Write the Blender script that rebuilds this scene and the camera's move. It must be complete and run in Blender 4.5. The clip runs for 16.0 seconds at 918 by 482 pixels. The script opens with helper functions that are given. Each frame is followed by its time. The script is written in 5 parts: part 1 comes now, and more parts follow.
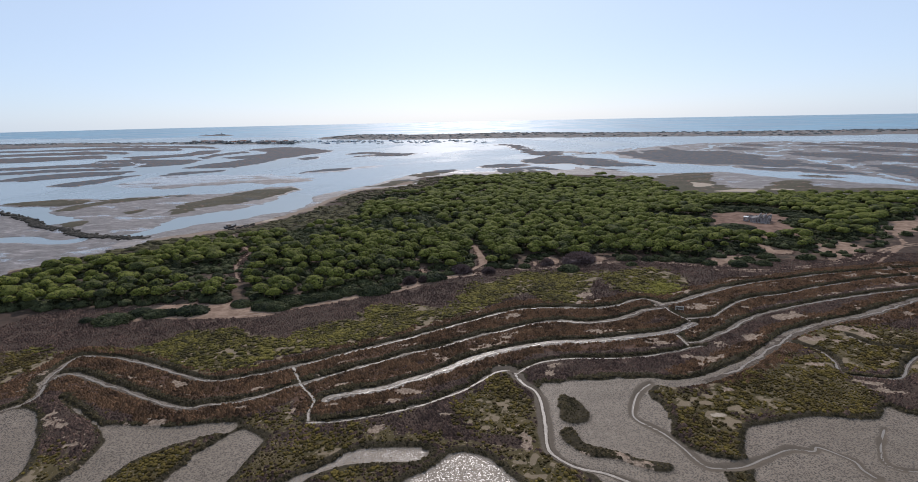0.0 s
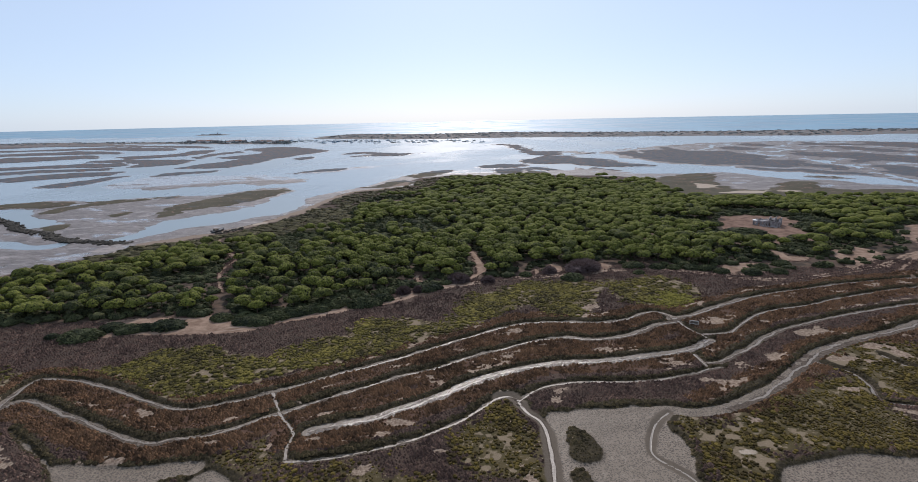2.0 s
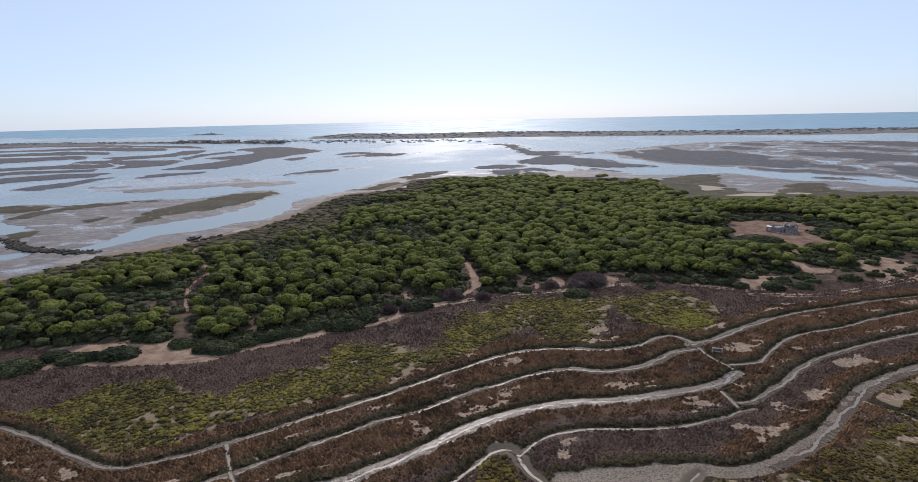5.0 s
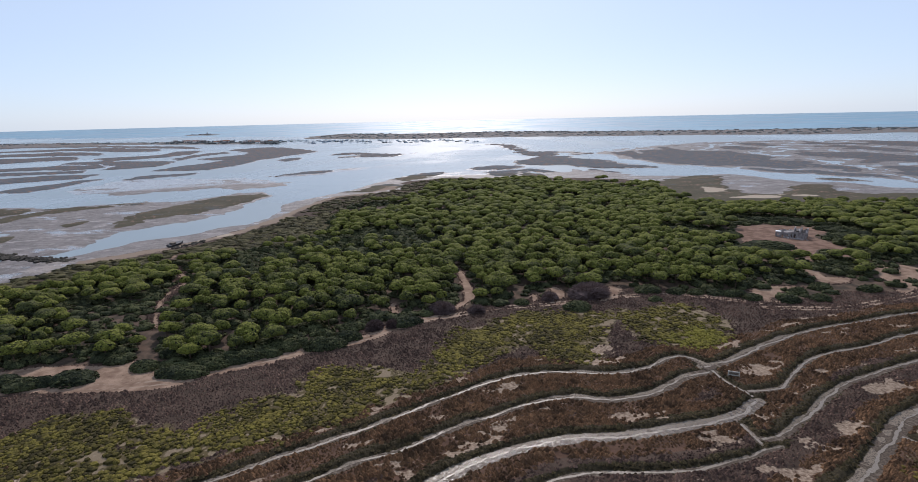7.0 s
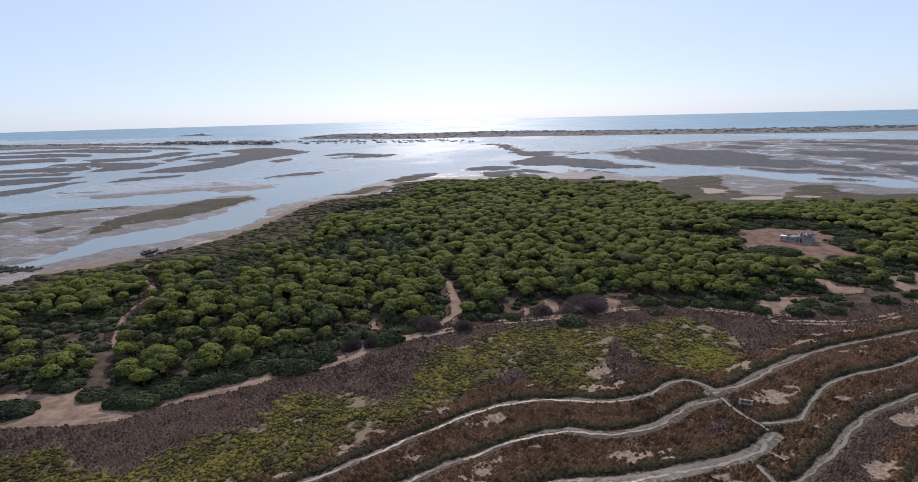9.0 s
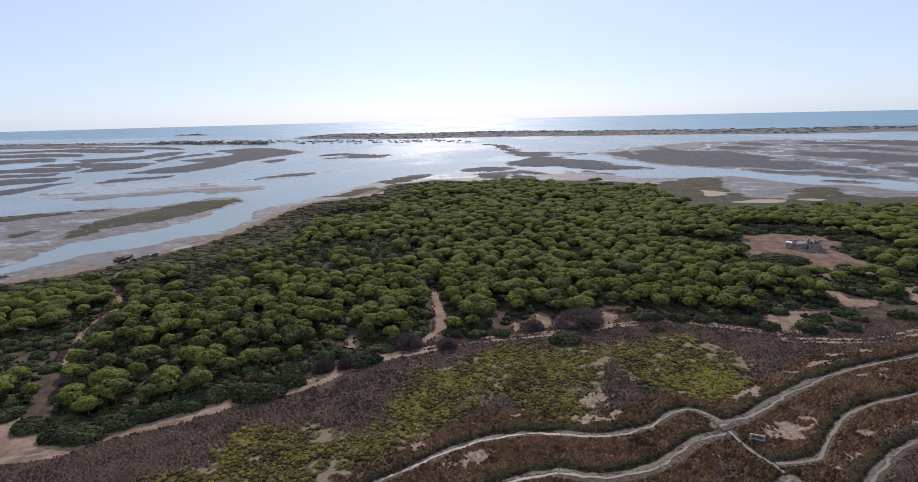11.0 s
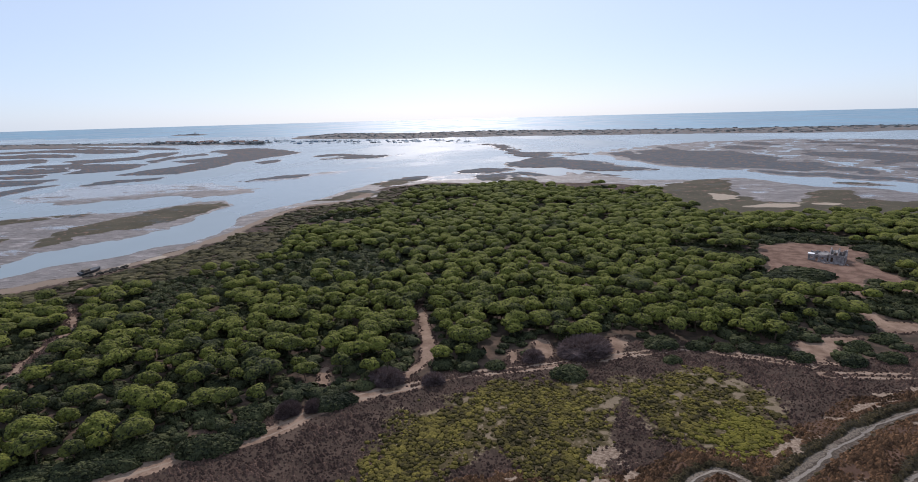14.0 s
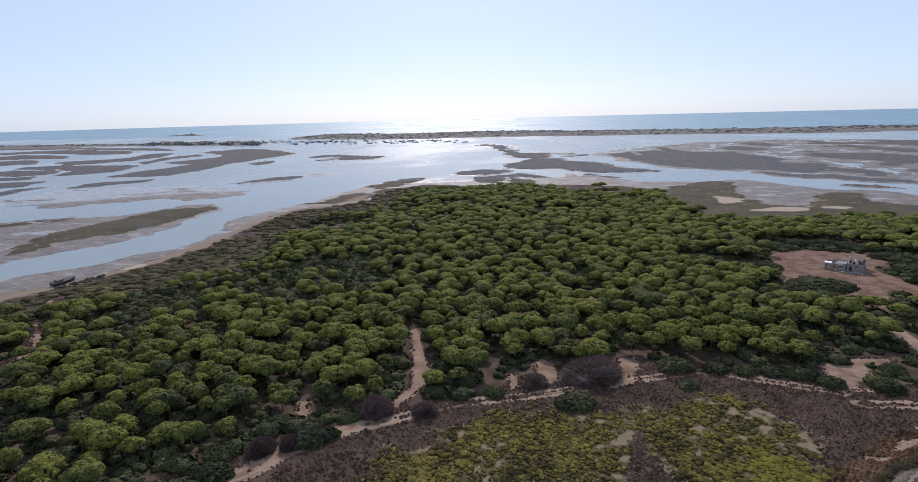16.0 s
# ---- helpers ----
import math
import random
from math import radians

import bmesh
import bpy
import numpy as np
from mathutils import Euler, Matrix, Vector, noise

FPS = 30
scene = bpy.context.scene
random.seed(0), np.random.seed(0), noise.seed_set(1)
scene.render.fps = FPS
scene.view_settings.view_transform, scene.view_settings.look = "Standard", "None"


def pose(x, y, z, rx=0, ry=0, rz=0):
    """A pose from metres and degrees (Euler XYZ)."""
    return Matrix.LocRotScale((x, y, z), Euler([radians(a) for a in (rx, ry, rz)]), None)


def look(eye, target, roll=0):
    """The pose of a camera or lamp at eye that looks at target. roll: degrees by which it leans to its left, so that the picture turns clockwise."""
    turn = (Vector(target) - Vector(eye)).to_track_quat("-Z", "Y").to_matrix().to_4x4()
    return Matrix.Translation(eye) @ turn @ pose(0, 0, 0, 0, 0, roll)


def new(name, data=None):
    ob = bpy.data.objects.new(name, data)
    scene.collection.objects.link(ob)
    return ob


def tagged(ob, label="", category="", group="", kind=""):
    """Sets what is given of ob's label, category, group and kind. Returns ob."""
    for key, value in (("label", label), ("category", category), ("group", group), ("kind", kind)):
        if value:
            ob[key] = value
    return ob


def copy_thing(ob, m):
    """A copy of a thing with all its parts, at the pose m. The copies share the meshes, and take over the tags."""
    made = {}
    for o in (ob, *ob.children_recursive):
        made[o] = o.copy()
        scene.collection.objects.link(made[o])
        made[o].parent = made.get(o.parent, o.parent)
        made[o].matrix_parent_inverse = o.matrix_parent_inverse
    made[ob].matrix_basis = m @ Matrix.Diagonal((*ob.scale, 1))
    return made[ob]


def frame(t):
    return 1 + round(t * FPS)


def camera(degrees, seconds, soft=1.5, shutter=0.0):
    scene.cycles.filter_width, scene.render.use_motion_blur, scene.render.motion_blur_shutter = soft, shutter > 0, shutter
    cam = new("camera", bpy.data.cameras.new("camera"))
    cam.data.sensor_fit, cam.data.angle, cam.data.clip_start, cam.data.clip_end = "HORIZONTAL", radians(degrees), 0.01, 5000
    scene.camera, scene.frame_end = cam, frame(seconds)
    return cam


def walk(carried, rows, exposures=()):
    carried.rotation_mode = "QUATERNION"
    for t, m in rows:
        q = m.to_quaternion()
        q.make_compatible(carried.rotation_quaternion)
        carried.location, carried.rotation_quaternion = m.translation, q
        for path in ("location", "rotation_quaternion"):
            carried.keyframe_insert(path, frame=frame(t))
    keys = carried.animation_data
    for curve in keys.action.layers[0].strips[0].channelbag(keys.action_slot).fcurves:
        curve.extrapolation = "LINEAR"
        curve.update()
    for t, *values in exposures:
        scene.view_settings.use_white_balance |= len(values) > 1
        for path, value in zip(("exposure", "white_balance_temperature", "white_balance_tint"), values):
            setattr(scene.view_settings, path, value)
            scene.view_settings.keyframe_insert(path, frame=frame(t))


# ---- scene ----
cam = camera(79.3, 16.0, soft=0.85)
PATH = [
    (0, (2.607, 0.417, 46.191), (2.221, 2.331, 45.755), -1.2),
    (0.5, (2.086, 2.906, 46.19), (1.702, 4.82, 45.753), -1.1),
    (1, (1.594, 5.385, 46.174), (1.211, 7.298, 45.737), -1.1),
    (1.5, (1.176, 7.905, 46.148), (0.795, 9.819, 45.711), -1.2),
    (2, (0.821, 10.428, 46.138), (0.443, 12.343, 45.7), -1.2),
    (2.5, (0.492, 12.956, 46.138), (0.116, 14.871, 45.699), -1.1),
    (3, (0.133, 15.503, 46.169), (-0.242, 17.418, 45.73), -1.2),
    (3.5, (-0.182, 18.031, 46.194), (-0.554, 19.946, 45.754), -1.2),
    (4, (-0.446, 20.612, 46.184), (-0.816, 22.528, 45.744), -1.2),
    (6.5, (-1.29, 33.835, 45.978), (-1.652, 35.752, 45.537), -1.3),
    (7, (-1.329, 36.49, 45.996), (-1.689, 38.408, 45.555), -1.3),
    (7.5, (-1.237, 39.205, 46.026), (-1.595, 41.123, 45.585), -1.3),
    (8, (-1.058, 41.923, 46.05), (-1.413, 43.841, 45.608), -1.4),
    (10.5, (0.387, 54.859, 45.937), (0.042, 56.779, 45.494), -1.4),
    (11, (0.712, 57.389, 45.968), (0.368, 59.309, 45.525), -1.4),
    (11.5, (1.02, 59.879, 46.015), (0.675, 61.798, 45.571), -1.5),
    (12, (1.193, 62.474, 46.087), (0.847, 64.393, 45.642), -1.5),
    (12.5, (1.152, 65.096, 46.151), (0.805, 67.015, 45.706), -1.5),
    (13, (1.027, 67.633, 46.236), (0.679, 69.551, 45.789), -1.5),
    (13.5, (0.759, 70.108, 46.294), (0.412, 72.027, 45.847), -1.5),
    (14, (0.386, 72.603, 46.338), (0.04, 74.522, 45.892), -1.5),
    (14.5, (0.014, 75.093, 46.348), (-0.331, 77.012, 45.903), -1.5),
    (15, (-0.391, 77.659, 46.361), (-0.734, 79.578, 45.915), -1.6),
    (15.5, (-0.64, 80.154, 46.372), (-0.981, 82.073, 45.926), -1.6),
    (16, (-0.759, 82.627, 46.38), (-1.098, 84.547, 45.935), -1.5),
]
walk(cam, [(t, look(eye, target, roll)) for t, eye, target, roll in PATH], [(0, 0.28, 5770, 12.5), (6, 0.32, 5800, 14), (16, 0.32, 5800, 15.5)])

# ---- world, sun ----
SUN_AZ, SUN_EL = radians(-10.7), radians(36)
world = bpy.data.worlds.new("world")
scene.world = world
world.use_nodes = True
wn = world.node_tree
sky = wn.nodes.new("ShaderNodeTexSky")
sky.sky_type, sky.sun_disc = 'NISHITA', False
sky.sun_elevation, sky.sun_rotation = SUN_EL, SUN_AZ
sky.air_density, sky.dust_density, sky.ozone_density, sky.altitude = 0.7, 0.8, 2.6, 50
haze = wn.nodes.new("ShaderNodeMix")
haze.data_type = 'RGBA'
haze.inputs[0].default_value = 0.55
haze.inputs[7].default_value = (9.4, 10.5, 11.2, 1)
wn.links.new(sky.outputs[0], haze.inputs[6])
wn.links.new(haze.outputs[2], wn.nodes["Background"].inputs[0])
wn.nodes["Background"].inputs[1].default_value = 0.07
sun = new("sun", bpy.data.lights.new("sun", "SUN"))
sun.data.energy, sun.data.angle, sun.data.color = 2.9, radians(0.5), (1.0, 0.868, 0.725)
sun_way = Vector((math.sin(SUN_AZ) * math.cos(SUN_EL), math.cos(SUN_AZ) * math.cos(SUN_EL), math.sin(SUN_EL)))
sun.matrix_world = look(sun_way * 300, (0, 0, 0))


# ---- materials ----
class Mat:
    """A node material with short ways to add nodes."""

    def __init__(self, name, rough=0.9, spec=0.2):
        self.m = bpy.data.materials.new(name)
        self.m.use_nodes = True
        self.t = self.m.node_tree
        self.b = self.t.nodes["Principled BSDF"]
        self.b.inputs["Roughness"].default_value = rough
        self.b.inputs["Specular IOR Level"].default_value = spec
        self.geo = None

    def put(self, socket, value):
        if isinstance(value, bpy.types.NodeSocket):
            self.t.links.new(value, socket)
        elif value is not None:
            socket.default_value = (*value, 1) if isinstance(value, tuple) and len(value) == 3 and socket.type == 'RGBA' else value

    def node(self, kind, **ins):
        n = self.t.nodes.new(kind)
        for k, v in ins.items():
            self.put(n.inputs[k.replace("_", " ")], v)
        return n

    def place(self):
        if not self.geo:
            self.geo = self.node("ShaderNodeNewGeometry")
        return self.geo.outputs["Position"]

    def noise(self, scale, detail=4.0, rough=0.55, stretch=None):
        v = self.place()
        if stretch:
            mp = self.node("ShaderNodeMapping", Vector=v, Scale=stretch)
            v = mp.outputs[0]
        return self.node("ShaderNodeTexNoise", Vector=v, Scale=scale, Detail=detail, Roughness=rough).outputs["Fac"]

    def math(self, op, a, b=0.0, c=0.0):
        n = self.t.nodes.new("ShaderNodeMath")
        n.operation = op
        for i, v in enumerate((a, b, c)):
            self.put(n.inputs[i], v)
        return n.outputs[0]

    def step(self, v, lo, hi, a=0.0, b=1.0):
        n = self.t.nodes.new("ShaderNodeMapRange")
        n.interpolation_type = 'SMOOTHSTEP'
        for i, x in enumerate((v, lo, hi, a, b)):
            self.put(n.inputs[i], x)
        return n.outputs[0]

    def mix(self, f, a, b):
        n = self.t.nodes.new("ShaderNodeMix")
        n.data_type = 'RGBA'
        self.put(n.inputs[0], f), self.put(n.inputs[6], a), self.put(n.inputs[7], b)
        return n.outputs[2]

    def mixf(self, f, a, b):
        n = self.t.nodes.new("ShaderNodeMix")
        self.put(n.inputs[0], f), self.put(n.inputs[2], a), self.put(n.inputs[3], b)
        return n.outputs[0]

    def attr(self, name):
        n = self.t.nodes.new("ShaderNodeAttribute")
        n.attribute_name = name
        return n.outputs["Fac"]

    def color(self, c):
        self.put(self.b.inputs["Base Color"], c)
        return self

    def bump(self, h, strength=0.5, dist=0.1):
        n = self.node("ShaderNodeBump", Strength=strength, Distance=dist, Height=h)
        self.put(self.b.inputs["Normal"], n.outputs[0])
        return self


def leaf_material(name, dark, light, island=0.6, glow=0.25, relief=2.2, patch=0.5, clump=0.0, lift=0.0):
    """Foliage: mottled by clump and by tree, with painted shade between clumps and light passing through the leaves."""
    k = Mat(name, 0.8, 0.04)
    info = k.node("ShaderNodeObjectInfo").outputs["Random"]
    k.place()
    isl = k.geo.outputs["Random Per Island"]
    f = k.math('ADD', k.math('MULTIPLY', isl, island), k.math('MULTIPLY', info, 0.5))
    f = k.math('ADD', f, k.math('MULTIPLY_ADD', k.noise(0.12, 3), 1.0, lift - 0.5))
    f = k.math('ADD', f, k.math('MULTIPLY_ADD', k.noise(0.45, 3), patch, -0.5 * patch))
    f = k.math('ADD', f, k.math('MULTIPLY_ADD', k.noise(0.03, 3), 0.9, -0.45))
    c = k.mix(k.step(f, 0.0, 1.0), dark, light)
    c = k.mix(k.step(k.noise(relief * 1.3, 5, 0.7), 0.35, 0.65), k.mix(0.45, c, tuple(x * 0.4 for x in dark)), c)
    h = k.noise(relief, 4, 0.7)
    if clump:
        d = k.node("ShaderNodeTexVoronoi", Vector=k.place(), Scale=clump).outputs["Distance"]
        # crevices between clumps: their shade is mixed into the leaf colour
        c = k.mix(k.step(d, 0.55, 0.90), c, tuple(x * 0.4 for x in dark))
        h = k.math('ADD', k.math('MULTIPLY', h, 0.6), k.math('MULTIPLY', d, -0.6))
    k.color(c)
    k.bump(h, 1.0, 0.8 / relief)
    tr = k.node("ShaderNodeBsdfTranslucent", Color=c)
    mx = k.t.nodes.new("ShaderNodeMixShader")
    mx.inputs[0].default_value = glow
    k.t.links.new(k.b.outputs[0], mx.inputs[1])
    k.t.links.new(tr.outputs[0], mx.inputs[2])
    k.t.links.new(mx.outputs[0], k.t.nodes["Material Output"].inputs[0])
    return k.m


def plain_material(name, a, b, scale=2.0, rough=0.85, spec=0.2):
    k = Mat(name, rough, spec)
    n = k.noise(scale, 6, 0.65)
    k.color(k.mix(k.step(n, 0.3, 0.7), a, b))
    k.bump(n, 0.4, 0.05)
    return k.m


def ground_material():
    k = Mat("marsh_ground", 0.92, 0.1)
    far = k.noise(0.11, 6, 0.65)
    fine, mid, big = k.noise(2.2, 6, 0.65), k.noise(0.35, 5), k.noise(0.05, 4)
    edge = k.math('MULTIPLY_ADD', fine, 0.9, -0.45)
    edge = k.math('ADD', edge, k.math('MULTIPLY_ADD', mid, 1.2, -0.6))
    edge = k.math('ADD', edge, k.math('MULTIPLY_ADD', far, 1.2, -0.6))

    def mask(name, amount=1.0, soft=0.18):
        a = k.attr(name)
        f = k.step(k.math('MULTIPLY_ADD', edge, amount, a), -soft, soft)
        return k.math('MULTIPLY', f, k.step(a, -0.98, -0.8)) if amount > 0.55 else f

    heath = k.mix(k.step(mid, 0.3, 0.7), (0.040, 0.028, 0.022), (0.072, 0.049, 0.038))
    gap = mask("gap", 0.6)
    heath = k.mix(k.step(fine, 0.64, 0.76), heath, (0.150, 0.110, 0.088))
    heath = k.mix(k.math("MULTIPLY", gap, 0.08), heath, (0.225, 0.165, 0.125))
    green = k.mix(k.step(mid, 0.3, 0.7), (0.050, 0.041, 0.018), (0.088, 0.068, 0.034))
    green = k.mix(k.math('MAXIMUM', k.math('MULTIPLY', gap, 0.6), k.step(fine, 0.58, 0.66)), green, (0.245, 0.190, 0.135))
    red = k.mix(k.step(mid, 0.3, 0.7), (0.060, 0.036, 0.025), (0.100, 0.059, 0.042))
    red = k.mix(k.step(fine, 0.60, 0.75), red, (0.22, 0.155, 0.11))
    # ground under the bank plants, with the bank's shade painted in
    shaded_bank = k.mix(k.step(fine, 0.4, 0.7), (0.026, 0.021, 0.013), (0.060, 0.048, 0.028))
    wood = k.mix(k.step(mid, 0.35, 0.7), (0.046, 0.036, 0.027), (0.112, 0.076, 0.056))
    scrub = k.mix(k.step(big, 0.3, 0.7), (0.054, 0.048, 0.033), (0.078, 0.069, 0.047))
    scrub = k.mix(k.step(k.math('ADD', k.math('MULTIPLY', far, 0.6), k.math('MULTIPLY', mid, 0.4)), 0.55, 0.66), scrub, (0.088, 0.080, 0.058))
    broad = k.noise(0.02, 9, 0.72, (0.6, 1, 1))
    # blue-grey haze over tidal and far scrub, painted into its colour
    scrub = k.mix(k.math('MULTIPLY', k.step(broad, 0.56, 0.62), k.step(k.attr("tide"), 0.3, 0.7)), scrub, (0.076, 0.085, 0.092))
    scrub = k.mix(k.math('MULTIPLY', mask("far_haze", 0.5), k.step(far, 0.36, 0.5, 0.6, 1.0)), scrub, (0.080, 0.091, 0.107))
    earth = k.mix(k.step(mid, 0.3, 0.7), (0.110, 0.066, 0.048), (0.205, 0.132, 0.100))
    earth = k.mix(k.step(fine, 0.56, 0.72), earth, (0.075, 0.060, 0.036))
    spill = k.mix(k.step(fine, 0.35, 0.65), (0.130, 0.091, 0.067), (0.290, 0.224, 0.168))
    sand = k.mix(k.step(mid, 0.3, 0.7), (0.150, 0.098, 0.070), (0.280, 0.198, 0.146))
    sand = k.mix(k.step(fine, 0.56, 0.70), sand, (0.110, 0.074, 0.050))
    pan = k.mix(k.step(fine, 0.3, 0.7), (0.27, 0.22, 0.17), (0.38, 0.32, 0.255))
    cells = k.node("ShaderNodeTexVoronoi", Vector=k.place(), Scale=3.8)
    ripple = k.math('ADD', k.math('MULTIPLY', cells.outputs["Distance"], 0.6), k.math('MULTIPLY', k.noise(3.6, 6, 0.7), 0.8))
    pit = k.node("ShaderNodeTexVoronoi", Vector=k.place(), Scale=1.5)
    pits = k.math('MULTIPLY', k.step(pit.outputs["Distance"], 0.16, 0.30, 1.0, 0.0), k.step(mid, 0.40, 0.55))
    mud = k.mix(k.step(ripple, 0.50, 0.78), (0.044, 0.035, 0.029), (0.188, 0.152, 0.119))
    mud = k.mix(k.math('MULTIPLY', pits, 0.75), mud, (0.040, 0.030, 0.022))
    mud = k.mix(k.step(big, 0.35, 0.7), k.mix(0.35, mud, (0.12, 0.098, 0.074)), mud)
    vein = k.math('ABSOLUTE', k.math('SUBTRACT', k.noise(0.42, 3, 0.5), 0.5))
    mud = k.mix(k.math('MULTIPLY', k.step(vein, 0.004, 0.016, 1.0, 0.0), 0.25), mud, (0.30, 0.255, 0.20))
    wet = k.mix(fine, (0.078, 0.063, 0.049), (0.135, 0.110, 0.085))
    m_mud, m_wet = mask("mud", 0.45), mask("wet", 0.3)
    c = heath
    # the outer bar's plants are paled and greyed: haze painted into their colour
    for name, col, amount in (("red", red, 1.0), ("green", green, 1.6), ("wood", wood, 1.0), ("scrub", scrub, 0.5), ("shaded_bank", shaded_bank, 1.2), ("spill", spill, 2.2), ("sand", sand, 0.7), ("beach", (0.205, 0.158, 0.122), 1.2), ("hazy_dune", k.mix(k.step(mid, 0.3, 0.7), (0.120, 0.130, 0.135), (0.175, 0.185, 0.190)), 1.0), ("earth", earth, 1.5), ("rut", (0.26, 0.197, 0.150), 0.6)):
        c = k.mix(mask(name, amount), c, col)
    c = k.mix(m_mud, c, mud)
    c = k.mix(m_wet, c, wet)
    c = k.mix(mask("pan", 0.5), c, pan)
    k.color(c)
    tide = k.math('MULTIPLY', m_mud, k.step(k.attr("tide"), 0.3, 0.7))
    film = k.math('MULTIPLY', tide, k.step(k.noise(0.06, 8, 0.72, (0.5, 1, 1)), 0.57, 0.61))
    film = k.math('MAXIMUM', film, k.math('MULTIPLY', k.math('MULTIPLY', m_mud, mask("meadow", 0.5)), k.step(k.noise(0.03, 7, 0.7, (0.6, 1, 1)), 0.40, 0.46)))
    speck = k.math('MULTIPLY', tide, k.step(k.noise(0.4, 6, 0.7, (0.5, 1, 1)), 0.50, 0.58))
    dull = k.math('MULTIPLY', tide, k.step(far, 0.5, 0.6))
    c = k.mix(k.math('MULTIPLY', tide, 0.6), c, (0.195, 0.180, 0.186))
    drift = k.noise(0.16, 8, 0.75, (0.45, 1, 1))
    c = k.mix(k.math('MULTIPLY', tide, k.step(drift, 0.52, 0.62)), c, (0.285, 0.256, 0.250))
    c = k.mix(k.math('MULTIPLY', tide, k.step(drift, 0.40, 0.46, 0.75, 0.0)), c, (0.120, 0.107, 0.104))
    c = k.mix(k.math('MULTIPLY', dull, 0.6), c, (0.112, 0.099, 0.096))
    c = k.mix(k.math('MULTIPLY', speck, 0.45), c, (0.060, 0.052, 0.044))
    k.color(c)
    damp = k.math('MULTIPLY', k.math('MULTIPLY', m_mud, 0.9), k.math('SUBTRACT', 1.0, m_wet))
    flood = k.math('MULTIPLY', mask("flood", 0.4), k.step(ripple, 0.50, 0.68, 1.0, 0.0))
    hollow = k.math('MAXIMUM', k.step(ripple, 0.34, 0.52, 1.0, 0.0), flood)
    k.put(k.b.inputs["Roughness"], k.mixf(film, k.mixf(damp, 0.95, k.mixf(flood, k.mixf(hollow, 0.58, 0.15), 0.30)), 0.2))
    k.put(k.b.inputs["Specular IOR Level"], k.mixf(damp, 0.08, k.mixf(flood, k.mixf(k.math('MAXIMUM', hollow, film), 0.10, 0.6), 0.9)))
    k.bump(k.mixf(m_mud, fine, k.math('MULTIPLY', ripple, 0.35)), 0.8, 0.12)
    return k.m


def ditch_material(name, wet=0.0):
    """The bed of a drained ditch: cracked grey mud with pale ribs across it and a wet runnel that wanders along it."""
    k = Mat(name, 0.85, 0.1)
    along, across = k.attr("along"), k.attr("across")
    mid, fine = k.noise(0.9, 4), k.noise(3.4, 6, 0.7)
    base = k.mix(k.step(fine, 0.36, 0.62), (0.048, 0.037, 0.030), (0.114, 0.090, 0.072))
    rib = k.math('SINE', k.math('ADD', k.math('MULTIPLY', along, 5.2), k.math('MULTIPLY', mid, 8.0)))
    rib = k.math('MULTIPLY', k.step(rib, 0.45, 0.9), k.step(k.noise(0.10, 3), 0.46, 0.52))
    base = k.mix(k.math('MULTIPLY', rib, 0.6), base, (0.190, 0.157, 0.126))
    bend = k.math('MULTIPLY', k.math('MULTIPLY_ADD', k.noise(0.16, 3), 2.0, -1.0), k.attr("reach"))
    off = k.math('ABSOLUTE', k.math('SUBTRACT', across, bend))
    runnel = k.step(k.math('ADD', off, k.math('MULTIPLY_ADD', fine, 0.3, -0.15)), 0.19, 0.26, 1.0, 0.0)
    rim = k.math('MULTIPLY', k.step(off, 0.30, 0.55, 1.0, 0.0), 0.55)
    base = k.mix(rim, base, (0.060, 0.048, 0.037))
    k.color(k.mix(runnel, base, (0.175, 0.145, 0.116)))
    puddle = k.math('MULTIPLY', k.step(fine, 0.40, 0.52, 1.0, 0.0), wet)
    k.put(k.b.inputs["Roughness"], k.mixf(puddle, k.mixf(runnel, 0.85, 0.42), 0.16))
    k.put(k.b.inputs["Specular IOR Level"], k.mixf(puddle, k.mixf(runnel, 0.05, 0.3), 0.6))
    k.bump(k.math('ADD', fine, k.math('MULTIPLY', rib, 0.15)), 0.7, 0.10)
    return k.m


def runnel_material():
    k = Mat("runnel", 0.4, 0.4)
    k.color(k.mix(k.noise(1.2, 4), (0.13, 0.108, 0.086), (0.23, 0.194, 0.154)))
    k.bump(k.noise(5.0, 4), 0.4, 0.05)
    return k.m


def water_material(name, base, rough, scale, strength, dist):
    k = Mat(name, rough, 0.5)
    k.b.inputs["IOR"].default_value = 1.33
    shade = k.noise(0.006, 4, 0.6, (1, 0.5, 1))
    k.color(k.mix(k.step(shade, 0.35, 0.65), base, tuple(x * 1.5 for x in base)))
    k.put(k.b.inputs["Roughness"], k.mixf(k.step(shade, 0.4, 0.6), rough, rough * 1.7))
    k.bump(k.noise(scale, 3, 0.6), strength, dist)
    return k.m


M_GROUND = ground_material()
M_DITCH = ditch_material("ditch_mud")
M_WET_DITCH = ditch_material("wet_ditch_mud", 1.0)
M_RUNNEL = runnel_material()
M_LAGOON = water_material("lagoon_water", (0.132, 0.160, 0.176), 0.20, 0.5, 0.10, 0.08)
M_SEA = water_material("sea_water", (0.112, 0.196, 0.262), 0.38, 0.12, 0.06, 0.5)
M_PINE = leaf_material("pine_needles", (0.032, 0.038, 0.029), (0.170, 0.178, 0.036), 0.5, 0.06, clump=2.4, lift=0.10)
